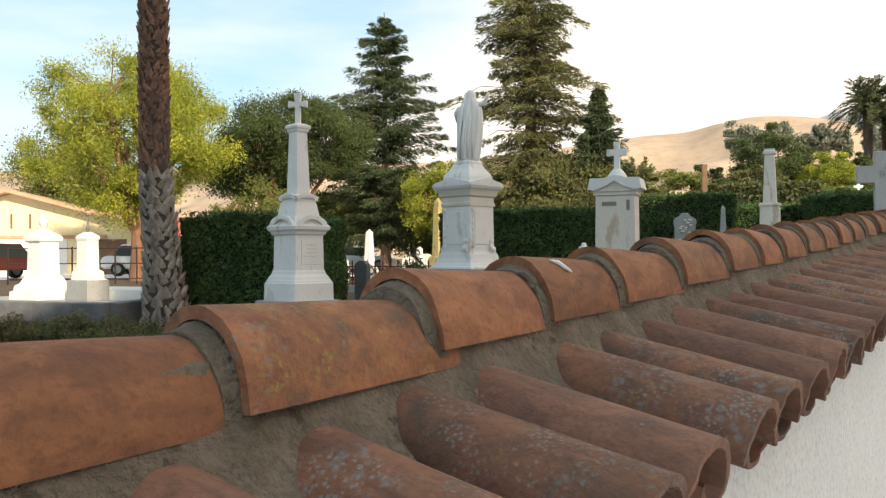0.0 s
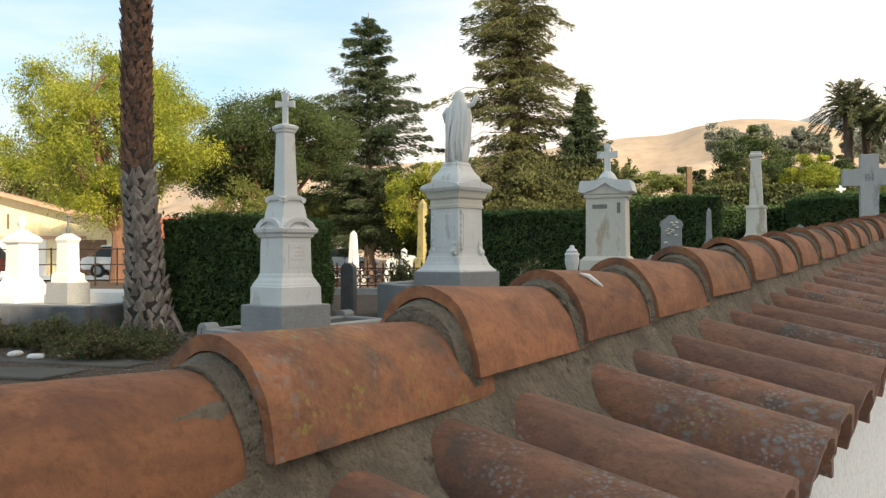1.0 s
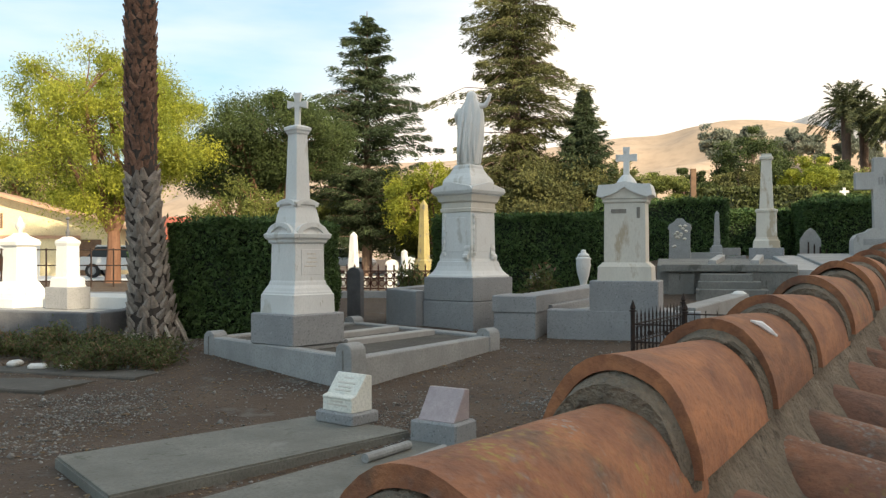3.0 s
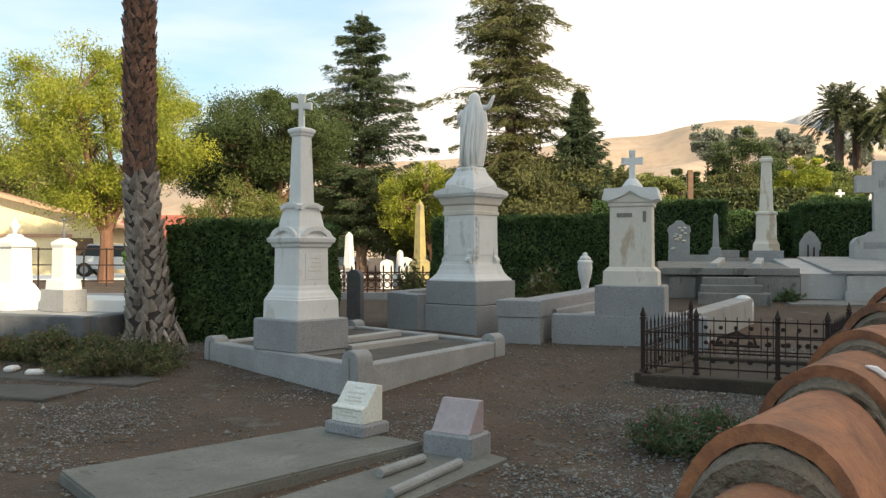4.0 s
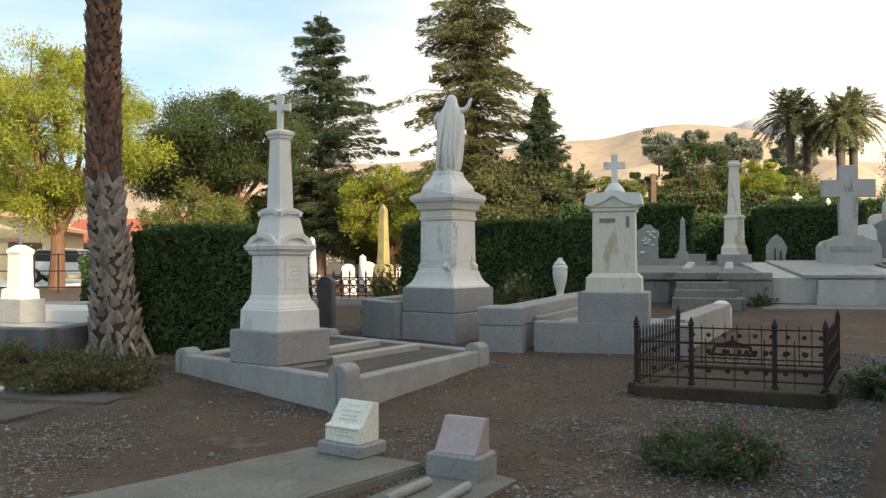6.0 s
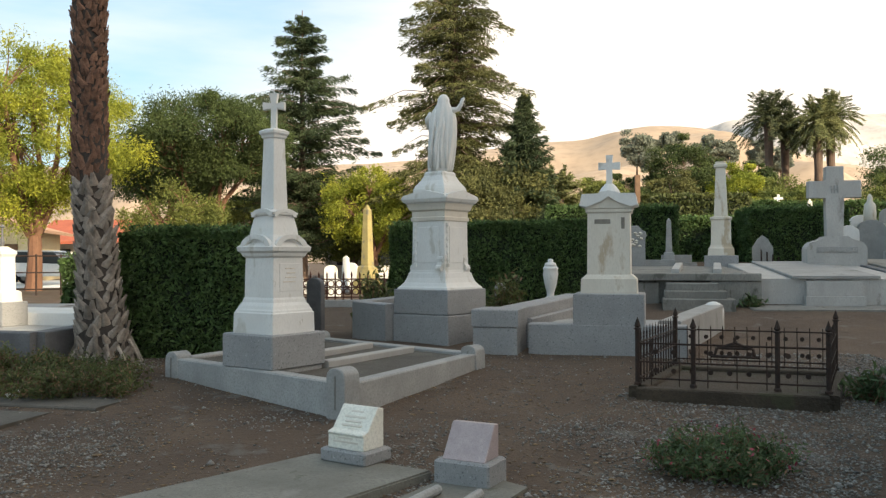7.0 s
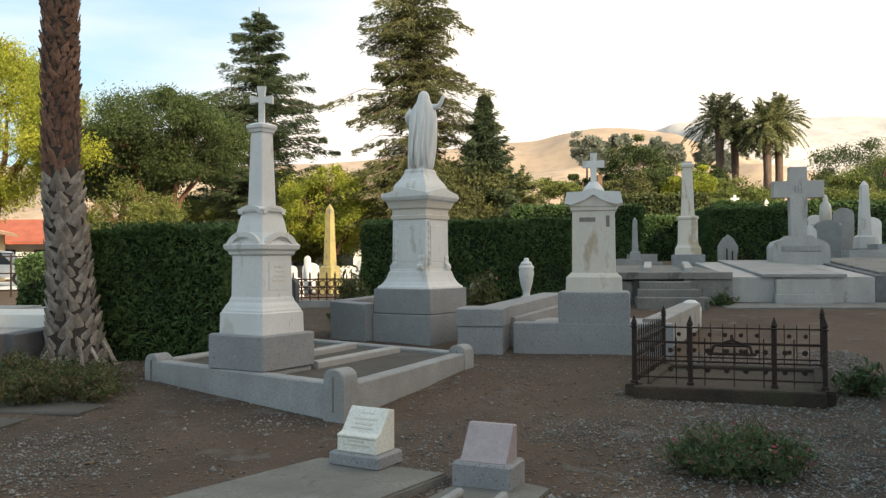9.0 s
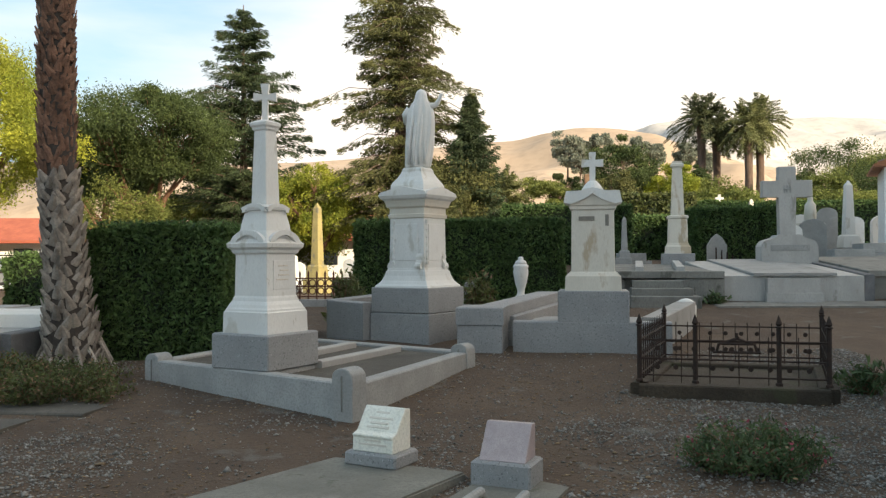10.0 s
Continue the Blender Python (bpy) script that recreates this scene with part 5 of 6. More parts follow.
# ---- low plants ----
def tuft(x, y, rx, ry, h, count, label, mat, seed, size=0.03, dry=0.0, name="low_shrub", flowers=0):
    z = ground_z(x, y)
    t = thing(name, pose(x, y, z), label, "shrub")
    r = np.random.default_rng(seed)
    bm = bmesh.new()
    tips = []
    for i in range(70):
        a, q = r.uniform(0, 2 * math.pi), math.sqrt(r.uniform(0, 1))
        bx, by = q * rx * 0.55 * math.cos(a), q * ry * 0.55 * math.sin(a)
        tx, ty, tz = bx * 1.7 + r.normal(0, 0.06), by * 1.7 + r.normal(0, 0.06), h * (1.05 - 0.7 * q * q) * r.uniform(0.6, 1.1)
        tube(bm, [(bx, by, 0), ((bx + tx) / 2, (by + ty) / 2, tz * 0.65), (tx, ty, tz)], [0.006, 0.004, 0.002], 4)
        tips.append((bx, by, tx, ty, tz))
    part("stem_tangle", bm, M_SHRUB_DRY, t, "thin reddish stems")
    tips = np.array(tips)
    pick = tips[r.integers(0, len(tips), count)]
    u = r.uniform(0.15, 1.0, count)
    c = np.stack([pick[:, 0] + (pick[:, 2] - pick[:, 0]) * u, pick[:, 1] + (pick[:, 3] - pick[:, 1]) * u, pick[:, 4] * u ** 0.8], 1) + r.normal(0, 0.035, (count, 3))
    c[:, 2] = np.abs(c[:, 2]) + 0.01
    m = r.uniform(size=count) < dry
    leaves("leaves", c[~m], size, mat, t, r, 1.9)
    if dry:
        leaves("dry_leaves", c[m], size, M_SHRUB_DRY, t, r, 1.7)
    if flowers:
        f_ = tips[r.integers(0, len(tips), flowers)]
        leaves("flowers", np.stack([f_[:, 2], f_[:, 3], f_[:, 4] + 0.02], 1) + r.normal(0, 0.03, (flowers, 3)), 0.014, M_FLOWER, t, r, 1.0)
    return t


tuft(-4.85, 7.75, 0.85, 0.42, 0.24, 10500, "straggling green ground shrub at the foot of the palm", M_SHRUB, 21, 0.011, 0.2)
tuft(-5.75, 8.30, 0.75, 0.40, 0.34, 9000, "straggling green ground shrub at the plot edge", M_SHRUB, 22, 0.012, 0.2)
tuft(-5.05, 8.35, 0.75, 0.40, 0.26, 8000, "straggling green ground shrub beside the kerb", M_SHRUB, 23, 0.011, 0.15)
tuft(-6.8, 8.35, 0.7, 0.4, 0.30, 6500, "reddish and green ground shrub by the path", M_SHRUB, 24, 0.012, 0.35)
tuft(0.34, 5.62, 0.50, 0.42, 0.25, 9000, "leafy green weed with small red flowers in gravel", M_WEED, 25, 0.010, 0.10, "flowering_weed", 90)
tuft(2.15, 7.75, 0.16, 0.16, 0.26, 500, "small green weed at the fence corner", M_WEED, 26, 0.024, 0.0, "weed")
tuft(-2.75, 12.4, 0.28, 0.25, 0.85, 1500, "leafy green shrub in the statue plot", M_SHRUB, 27, 0.03, 0.0)
tuft(-0.85, 13.6, 0.35, 0.3, 0.75, 1400, "yellowish rounded shrub behind the plot wall", M_SHRUB, 28, 0.03, 0.1)
tuft(3.1, 14.2, 0.12, 0.08, 0.16, 300, "small green weed at the terrace wall", M_WEED, 29, 0.03)


# ---- trees ----
def conifer(x, y, z, h, r0, seed, mat, label, lean=0.0, low=0.12, taper=2.5, tier=0.15, rise=0.06, droop=0.10, size=0.045, thick=2.7):
    t = thing("conifer_tree", pose(x, y, z), label, "tree")
    r = np.random.default_rng(seed)
    bm = bmesh.new()
    tube(bm, [(0, 0, -0.3), (lean * 0.3, 0, h * 0.4), (lean, 0, h)], [h * 0.022, h * 0.014, 0.02], 8)
    part("trunk", bm, M_BARK, t)
    limbs = bmesh.new()
    cs, ax = [], []
    levels = int(h * thick)
    for i in range(levels):
        u = low + (1 - low) * (i + r.uniform(-0.4, 0.4)) / levels
        length = r0 * min(1.0, taper * (1 - u)) ** 0.9 * (1 - tier + 2 * tier * max(0.0, math.sin(u * 30 + seed))) + 0.10
        for j in range(int(r.integers(6, 10))):
            a = r.uniform(0, 2 * math.pi)
            ln = length * r.uniform(0.45, 1.0) * (1 + 0.22 * noise.noise((math.cos(a) * 1.5, math.sin(a) * 1.5, u * 7 + seed)))
            d = np.array([math.cos(a), math.sin(a), 0])
            el = r.normal(0, 0.12)
            p0 = np.array([lean * u, 0, h * u])
            p1 = p0 + d * ln * 0.55 + np.array([0, 0, (rise + el * 0.4) * ln])
            p2 = p0 + d * ln + np.array([0, 0, (el - droop) * ln + r.uniform(-0.06, 0.12)])
            tube(limbs, [tuple(p0), tuple(p1), tuple(p2)], [0.035 * (1 - u) + 0.012, 0.02 * (1 - u) + 0.008, 0.004], 4)
            n = int(120 * ln) + 45
            q = r.uniform(0.06, 1.04, n)[:, None]
            # side sprays hang off the limb in bunches
            bunch = np.round(q * 9) / 9
            q = np.minimum(q * 0.6 + bunch * 0.4, 0.97)
            pts = (1 - q) ** 2 * p0 + 2 * q * (1 - q) * p1 + q ** 2 * p2
            side = np.array([-d[1], d[0], 0])
            off = r.normal(0, 1, (n, 1)) * side * (0.17 * ln * (1.15 - q) + 0.06)
            pts = pts + off + np.stack([r.normal(0, 0.05, n), r.normal(0, 0.05, n), -np.abs(r.normal(0, 0.11, n)) - 0.16 * np.abs(off).sum(1)], 1)
            cs.append(pts)
            ax.append(np.repeat((d + np.array([0, 0, -0.45]))[None], n, 0) + np.sign(off) * side * 0.5)
    part("branchwork", limbs, M_BARK, t)["kind"] = "stuff"
    leaves("foliage", np.concatenate(cs), size, mat, t, r, 2.6, axes=np.concatenate(ax), broad=0.42)
    return t


def broadleaf(x, y, z, h, rx, rz, seed, mat, label, clumps=90, per=260, size=0.07, bark=None, trunk=0.2, spread=0.45, droop=0.0, name="broadleaf_tree", zc=0.62, fill=1.7, rag=0.5):
    t = thing(name, pose(x, y, z), label, "tree")
    r = np.random.default_rng(seed)
    bm = bmesh.new()
    fork = h * 0.22
    tube(bm, [(0, 0, -0.3), (0.05, 0.03, fork * 0.6), (0.0, 0.1, fork)], [trunk * 1.3, trunk, trunk * 0.9], 9)
    ends = []
    for i in range(7):
        a = 2 * math.pi * (i + r.uniform(-0.3, 0.3)) / 7
        e = np.array([rx * 0.55 * math.cos(a), rx * 0.55 * math.sin(a), h * r.uniform(0.45, 0.75)])
        mid = np.array([e[0] * 0.45, e[1] * 0.45, fork + (e[2] - fork) * 0.55]) + r.normal(0, 0.2, 3)
        tube(bm, [(0, 0.1, fork * 0.9), tuple(mid), tuple(e)], [trunk * 0.7, trunk * 0.4, trunk * 0.15], 6)
        ends.append((mid, e))
    part("trunk", bm, bark or M_BARK, t)
    twigs = bmesh.new()
    cs = []
    for i in range(clumps):
        while True:
            p = r.uniform(-1, 1, 3)
            if 0.25 < (p ** 2).sum() < 1:
                break
        p = p / np.linalg.norm(p) * np.linalg.norm(p) ** 0.45
        p = p * (1 + rag * noise.noise(tuple(p * 1.8 + seed)))
        c = np.array([p[0] * rx, p[1] * rx, h * zc + p[2] * rz])
        mid, e = ends[int(np.argmin([np.linalg.norm(c - e_) for _, e_ in ends]))]
        tube(twigs, [tuple(e), tuple((e + c) / 2 + r.normal(0, 0.1, 3)), tuple(c)], [trunk * 0.15, trunk * 0.08, 0.008], 4)
        s = spread * r.uniform(0.45, 1.3) * rx * 0.36
        pts = c + np.clip(r.normal(0, 1, (int(fill * per * r.uniform(0.5, 1.4)), 3)), -1.9, 1.9) * np.array([s, s, s * 0.6])
        pts[:, 2] -= droop * np.abs(r.normal(0, 1, len(pts)))
        cs.append(pts)
    part("branchwork", twigs, bark or M_BARK, t)["kind"] = "stuff"
    leaves("crown", np.concatenate(cs), size * 0.72, mat, t, r, 1.7)
    return t


conifer(-9.95, 38.6, 0.2, 12.7, 3.5, 31, M_NEEDLE, "dark full conifer with upswept branches", taper=2.5, tier=0.14, rise=0.12, droop=-0.08, thick=2.9)
conifer(-2.75, 36.2, 0.6, 16.6, 3.7, 32, M_NEEDLE_OLIVE, "tall olive green conifer with drooping tiers", taper=2.0, tier=0.24, rise=0.05, droop=0.14, low=0.16, thick=2.5)
conifer(0.20, 34.6, 0.7, 7.4, 1.75, 33, M_NEEDLE, "dense upright dark olive cypress", low=0.02, taper=1.5, tier=0.04, rise=0.25, droop=-0.40, thick=6.5)
broadleaf(-1.25, 34.4, 0.7, 4.9, 2.0, 2.0, 34, M_NEEDLE_OLIVE, "dense olive evergreen at the conifer's foot", 130, 240, 0.062, M_BARK, 0.15, zc=0.5, fill=2.6, spread=0.42, droop=0.1)
broadleaf(-17.0, 28.4, 0.2, 9.0, 3.4, 2.75, 35, M_LEAF_YELLOW, "feathery yellow-green pepper tree with reddish limbs", 130, 300, 0.047, M_BARK_RED, 0.24, droop=0.26, zc=0.63, fill=3.3, spread=0.32, rag=0.38)
broadleaf(-12.3, 32.8, 0.2, 7.9, 3.0, 1.65, 36, M_LEAF_DARK, "dark green round-crowned tree with bare limbs", 150, 260, 0.047, M_BARK_RED, 0.22, zc=0.74, fill=3.0, spread=0.32, rag=0.42, droop=0.12)
broadleaf(-13.1, 31.0, 0.2, 4.2, 1.7, 1.0, 61, M_LEAF_GREEN, "mid green feathery tree over the hedge", 60, 230, 0.045, M_BARK_RED, 0.12, droop=0.30, zc=0.66, fill=1.4, spread=0.36, rag=0.6)
broadleaf(-15.6, 36.5, 0.2, 7.6, 2.3, 1.6, 37, M_LEAF_DARK, "dark green broad tree behind the palm", 90, 230, 0.06, M_BARK_RED, 0.15, zc=0.68, fill=2.4, spread=0.45)
broadleaf(-13.8, 40.5, 0.2, 5.0, 2.0, 1.3, 38, M_LEAF_GREEN, "mid green feathery tree above the hedge", 80, 220, 0.065, M_BARK_RED, 0.16, droop=0.2)
broadleaf(-6.3, 36.6, 0.3, 5.6, 1.9, 1.5, 39, M_LEAF_YELLOW, "bright yellow-green tree between the conifers", 90, 230, 0.052, M_BARK_RED, 0.13, fill=1.8, droop=0.2, spread=0.36)
broadleaf(-30.5, 44.0, 0.2, 8.5, 3.2, 2.4, 40, M_LEAF_GREEN, "green sunlit tree beside the house", 100, 220, 0.08, M_BARK_RED, 0.2, droop=0.2)
broadleaf(-8.3, 43.0, 0.3, 5.0, 2.6, 1.8, 41, M_LEAF_GREEN, "green sunlit tree beyond the conifer", 80, 220, 0.085, M_BARK, 0.18)
broadleaf(-11.5, 45.0, 0.3, 5.5, 2.8, 2.0, 42, M_LEAF_GREEN, "green sunlit tree beyond the graves", 80, 220, 0.085, M_BARK, 0.18)
bush_spec = ((4.5, 45.0, 4.4, 1.5, 43), (6.0, 45.5, 4.5, 0.95, 44), (8.0, 45.0, 4.3, 1.3, 45), (9.9, 50.0, 6.0, 1.75, 48), (11.6, 52.0, 5.0, 1.3, 47), (12.4, 48.0, 4.1, 1.3, 46), (15.7, 55.0, 4.7, 1.2, 52), (15.3, 50.0, 3.3, 1.7, 50), (2.6, 49.0, 3.4, 1.8, 53), (5.8, 40.5, 2.4, 1.3, 54),
             (9.2, 34.0, 2.2, 1.3, 57), (14.0, 43.0, 2.6, 1.6, 49), (24.0, 52.0, 5.5, 3.0, 56), (30.0, 60.0, 5.5, 3.4, 51), (18.5, 41.0, 3.0, 2.0, 58), (27.5, 46.0, 5.0, 2.8, 60), (20.0, 74.0, 4.0, 3.0, 59), (36.0, 66.0, 7.0, 4.0, 55))
bush_leaf = {44: M_LEAF_DARK, 48: M_LEAF_DARK, 47: M_LEAF_DARK, 52: M_LEAF_DARK, 56: M_LEAF_DARK, 60: M_LEAF_DARK, 45: M_NEEDLE_OLIVE, 46: M_LEAF_YELLOW}
for i, (x, y, h, r_b, sd) in enumerate(bush_spec):
    broadleaf(x, y, ground_z(x, y), h, r_b, h * 0.42, sd, bush_leaf.get(sd, M_LEAF_GREEN), "rounded green tree on the slope below the hills", 60, 240, 0.06, M_BARK, 0.14, zc=0.55, fill=2.2)["group"] = "trees below the hills"
for i, (x, y, z, h) in enumerate(((66, 400, 40, 24), (71, 394, 38, 15), (82, 402, 44, 18), (94, 404, 44, 13), (101, 402, 43, 16), (109, 400, 42, 14), (122, 398, 41, 16), (132, 398, 38, 15), (60, 330, 22, 9), (84, 330, 18, 12))):
    broadleaf(x, y, z, h, h * 0.30, h * 0.36, 70 + i, M_EUCALYPT_HAZED, "grey-green eucalyptus on the dry hillside, haze mixed into the colour", 40, 140, 0.75, M_BARK, 0.4, zc=0.6)["group"] = "hillside trees"


def palm(x, y, z, h, crown, seed, label, skirt=0.4, mat=None):
    t = thing("palm_tree", pose(x, y, z), label, "palm tree")
    r = np.random.default_rng(seed)
    bm = bmesh.new()
    tube(bm, [(0, 0, -0.3), (0.05, 0, h * 0.5), (0, 0, h)], [0.34, 0.26, 0.32], 12)
    part("trunk", bm, M_BARK, t)
    cs, ax = [], []
    ribs = bmesh.new()
    for i in range(95):
        a = r.uniform(0, 2 * math.pi)
        el = r.uniform(-0.9 * skirt - 0.1, 1.40)
        d = np.array([math.cos(a) * math.cos(el), math.sin(a) * math.cos(el), math.sin(el)])
        ln = crown * r.uniform(0.8, 1.1)
        p0 = np.array([0, 0, h])
        p1 = p0 + d * ln * 0.6
        p2 = p0 + d * ln + np.array([0, 0, -0.42 * ln * math.cos(el)])
        tube(ribs, [tuple(p0), tuple(p1), tuple(p2)], [0.03, 0.02, 0.008], 4)
        q = np.repeat(np.linspace(0.15, 1, 34), 2)[:, None]
        pts = (1 - q) ** 2 * p0 + 2 * q * (1 - q) * p1 + q ** 2 * p2
        side = np.cross(d, [0, 0, 1.0])
        side /= np.linalg.norm(side) + 1e-6
        sg = np.tile([1, -1], 34)[:, None]
        pts = pts + sg * side * (0.05 + 0.11 * (1.1 - q)) + np.array([0, 0, -0.05])
        cs.append(pts)
        ax.append(sg * side + d * 0.6 + np.array([0, 0, -0.35]))
    part("ribs", ribs, mat or M_FROND, t)["kind"] = "stuff"
    leaves("fronds", np.concatenate(cs), 0.045, mat or M_FROND, t, r, 4.2, axes=np.concatenate(ax))
    return t


palm(18.05, 60.0, 3.6, 7.6, 2.5, 81, "tall dark date palm on the slope", 0.5, M_FROND_DARK)["group"] = "far palms"
palm(19.9, 62.2, 3.8, 6.9, 2.1, 82, "tall dark palm standing behind another", 0.6, M_FROND_DARK)["group"] = "far palms"
palm(20.5, 57.6, 3.6, 6.9, 2.1, 83, "shaggy fan palm lit by low sun", 1.3)["group"] = "far palms"
palm(21.7, 58.6, 3.6, 7.3, 2.2, 84, "shaggy fan palm beside its twin", 1.3)["group"] = "far palms"
palm(2.2, 44.0, 1.2, 3.2, 1.9, 85, "low bushy palm beyond the hedge", 0.6)

# near palm trunk, covered with cut leaf bases
np_ = thing("palm_tree", pose(-5.48, 9.45, 0.0, 0, -0.3, 0), "thick palm trunk, grey leaf bases below, brown above", "palm tree")
bm = bmesh.new()
tube(bm, [(0.16, 0, -0.2), (0.14, 0, 0.35), (0.085, 0, 1.0), (0.01, 0, 2.0), (-0.02, 0, 3.5), (-0.03, 0, 5.0), (-0.03, 0, 9.0)], [0.36, 0.27, 0.20, 0.175, 0.165, 0.165, 0.16], 14)
part("trunk_core", bm, M_PALM_CORE, np_, "dark fibrous trunk core")
boot = bmesh.new()
rings = []
for u, hw, th, out in ((0.0, 0.062, 0.03, 0.0), (0.35, 0.055, 0.03, 0.015), (0.7, 0.036, 0.022, 0.040), (1.0, 0.020, 0.012, 0.062)):
    rings.append([(out, -hw, u * 0.17), (out + th, -hw * 0.4, u * 0.17), (out + th, hw * 0.4, u * 0.17), (out, hw, u * 0.17)])
loft(boot, rings)
boot_me = bpy.data.meshes.new("leaf_base")
boot.to_mesh(boot_me)
boot.free()
boot_me.materials.append(M_PALM_LOW)
r_ = random.Random(3)
z_, k_ = 0.02, 0
while z_ < 2.16:
    rad = np.interp(z_, [0, 0.35, 1.0, 2.0, 3.5], [0.30, 0.25, 0.185, 0.163, 0.155])
    for j in range(13):
        a = 2 * math.pi * (j + 0.5 * (k_ % 2)) / 13 + r_.uniform(-0.10, 0.10)
        lean_ = (1 if (j + k_) % 2 else -1) * r_.uniform(10, 30)
        m = pose(np.interp(z_, [0.2, 2.0], [0.145, 0.005]) + rad * math.cos(a), rad * math.sin(a), z_ + r_.uniform(-0.03, 0.03), 0, 0, math.degrees(a)) @ pose(0, 0, 0, lean_, r_.uniform(-8, 4), 0) @ Matrix.Scale(r_.uniform(0.74, 1.0), 4)
        share("leaf_base", boot_me, np_, m)
    z_ += 0.095
    k_ += 1
sheath = bmesh.new()
while z_ < 4.4:
    for j in range(15):
        a = 2 * math.pi * (j + 0.5 * (k_ % 2)) / 15 + r_.uniform(-0.15, 0.15)
        m = pose(-0.012 + 0.158 * math.cos(a), 0.158 * math.sin(a), z_ + r_.uniform(-0.03, 0.03), 0, 0, math.degrees(a)) @ pose(0, 0, 0, r_.uniform(-35, 35), r_.uniform(-9, 3), 0) @ Matrix.Scale(r_.uniform(0.45, 0.75), 4)
        loft(sheath, [[tuple(m @ Vector(p)) for p in ring] for ring in rings])
    z_ += 0.065
    k_ += 1
part("fibre_sheath", sheath, M_PALM_HIGH, np_, "ragged brown fibre sheath")["kind"] = "stuff"
skirt = bmesh.new()
for j in range(46):
    a = r_.uniform(0, 2 * math.pi)
    r0_, z0_ = 0.27, r_.uniform(0.25, 0.5)
    r1_ = r_.uniform(0.36, 0.52)
    tube(skirt, [(0.14 + r0_ * math.cos(a), r0_ * math.sin(a), z0_), (0.14 + (r0_ + r1_) / 2 * math.cos(a + 0.05), (r0_ + r1_) / 2 * math.sin(a + 0.05), z0_ * 0.62), (0.14 + r1_ * math.cos(a + 0.1), r1_ * math.sin(a + 0.1), 0.02)], [0.022, 0.016, 0.008], 5)
part("root_skirt", skirt, M_PALM_LOW, np_, "dry hanging fibres at the foot")["kind"] = "stuff"

# ---- buildings, cars and lamps beyond ----
house = thing("house", pose(-25.0, 38.5, 0.2, 0, 0, 18), "cream house with low red tiled gable roof and garage", "house")
bm = bmesh.new()
extrude_xz(bm, [(-9.0, 0), (1.7, 0), (1.7, 2.60), (-4.3, 4.22), (-9.0, 2.95)], 0, 8)
bmesh.ops.recalc_face_normals(bm, faces=bm.faces)
part("wall", bm, M_CREAM, house)
for pts in (((-4.3, 4.25), (2.3, 2.47), (2.3, 2.63), (-4.3, 4.43)), ((-4.304, 4.43), (-9.6, 2.99), (-9.6, 2.83), (-4.304, 4.25))):
    bm = bmesh.new()
    extrude_xz(bm, pts, -0.8, 8.5)
    bmesh.ops.recalc_face_normals(bm, faces=bm.faces)
    part("roof", bm, M_ROOF_TAN, house, "low pitched tan tiled roof")
part("lintel", block(-2.5, -0.06, 1.94, 5.6, 0.14, 0.16), M_ROOF_TAN, house, "tan timber lintel")
part("garage_door", block(-3.4, -0.03, 0.0, 3.6, 0.08, 1.92), M_STUCCO, house, "pale garage door")
part("door", block(0.55, -0.03, 0.0, 1.5, 0.08, 1.9), M_BROWN, house, "brown timber doorway")
for x in (-5.2, -4.3, -3.4):
    part("vent", block(x, -0.03, 2.45, 0.10, 0.06, 0.75), M_BROWN, house, "slim upright vent")
drive = []
for x, y in ((-40, 24), (-9, 33), (-9, 44), (-40, 40)):
    drive.append((x, y, ground_z(x, y) + 0.03))
tagged(raw("driveway", drive, [(0, 1, 2, 3)], M_PAVE), "pale sunlit driveway in front of the house", "pavement", kind="structure")


def parked_car(x, y, rot, paint, label):
    z = ground_z(x, y) + 0.03
    t = thing("parked_car", pose(x, y, z, 0, 0, rot), label, "car")
    bm = bmesh.new()
    loft(bm, [[(px_, w_y, pz) for px_, pz in ((-2.1, 0.35), (2.1, 0.35), (2.15, 0.7), (1.9, 0.85), (-1.9, 0.95), (-2.15, 0.8))] for w_y in (-0.85, 0.85)])
    bmesh.ops.recalc_face_normals(bm, faces=bm.faces)
    bmesh.ops.bevel(bm, geom=list(bm.edges), offset=0.07, segments=2, affect="EDGES")
    part("body", bm, paint, t)
    bm = bmesh.new()
    loft(bm, [[(px_ * k_c, w_y, pz) for px_, pz in ((-1.7, 0.9), (1.0, 0.88), (0.45, 1.38), (-1.2, 1.40))] for w_y, k_c in ((-0.72, 0.97), (0.72, 0.97))])
    bmesh.ops.recalc_face_normals(bm, faces=bm.faces)
    part("window_band", bm, M_GLASS, t)
    bm = bmesh.new()
    loft(bm, [[(px_, w_y, pz) for px_, pz in ((-1.25, 1.39), (0.5, 1.37), (0.4, 1.45), (-1.15, 1.47))] for w_y in (-0.7, 0.7)])
    bmesh.ops.recalc_face_normals(bm, faces=bm.faces)
    part("roof", bm, paint, t)
    for wx in (-1.3, 1.3):
        for wy in (-0.80, 0.80):
            o = part("tyre", lathe([(-0.1, 0.2), (-0.1, 0.32), (0.1, 0.32), (0.1, 0.2)], 16), M_RUBBER, t)
            o.matrix_basis = pose(wx, wy, 0.32, 90, 0, 0)
            o2 = part("rim", lathe([(-0.105, 0.19), (0.105, 0.19)], 14), M_METAL, o)
    return t


parked_car(-20.3, 35.4, 8, M_CAR, "white parked pickup car in the driveway")
parked_car(-24.2, 30.2, 75, M_CAR_RED, "dark red parked car with rear lamps")
parked_car(-14.6, 50.5, 5, M_CAR, "white van parked beyond the hedge")


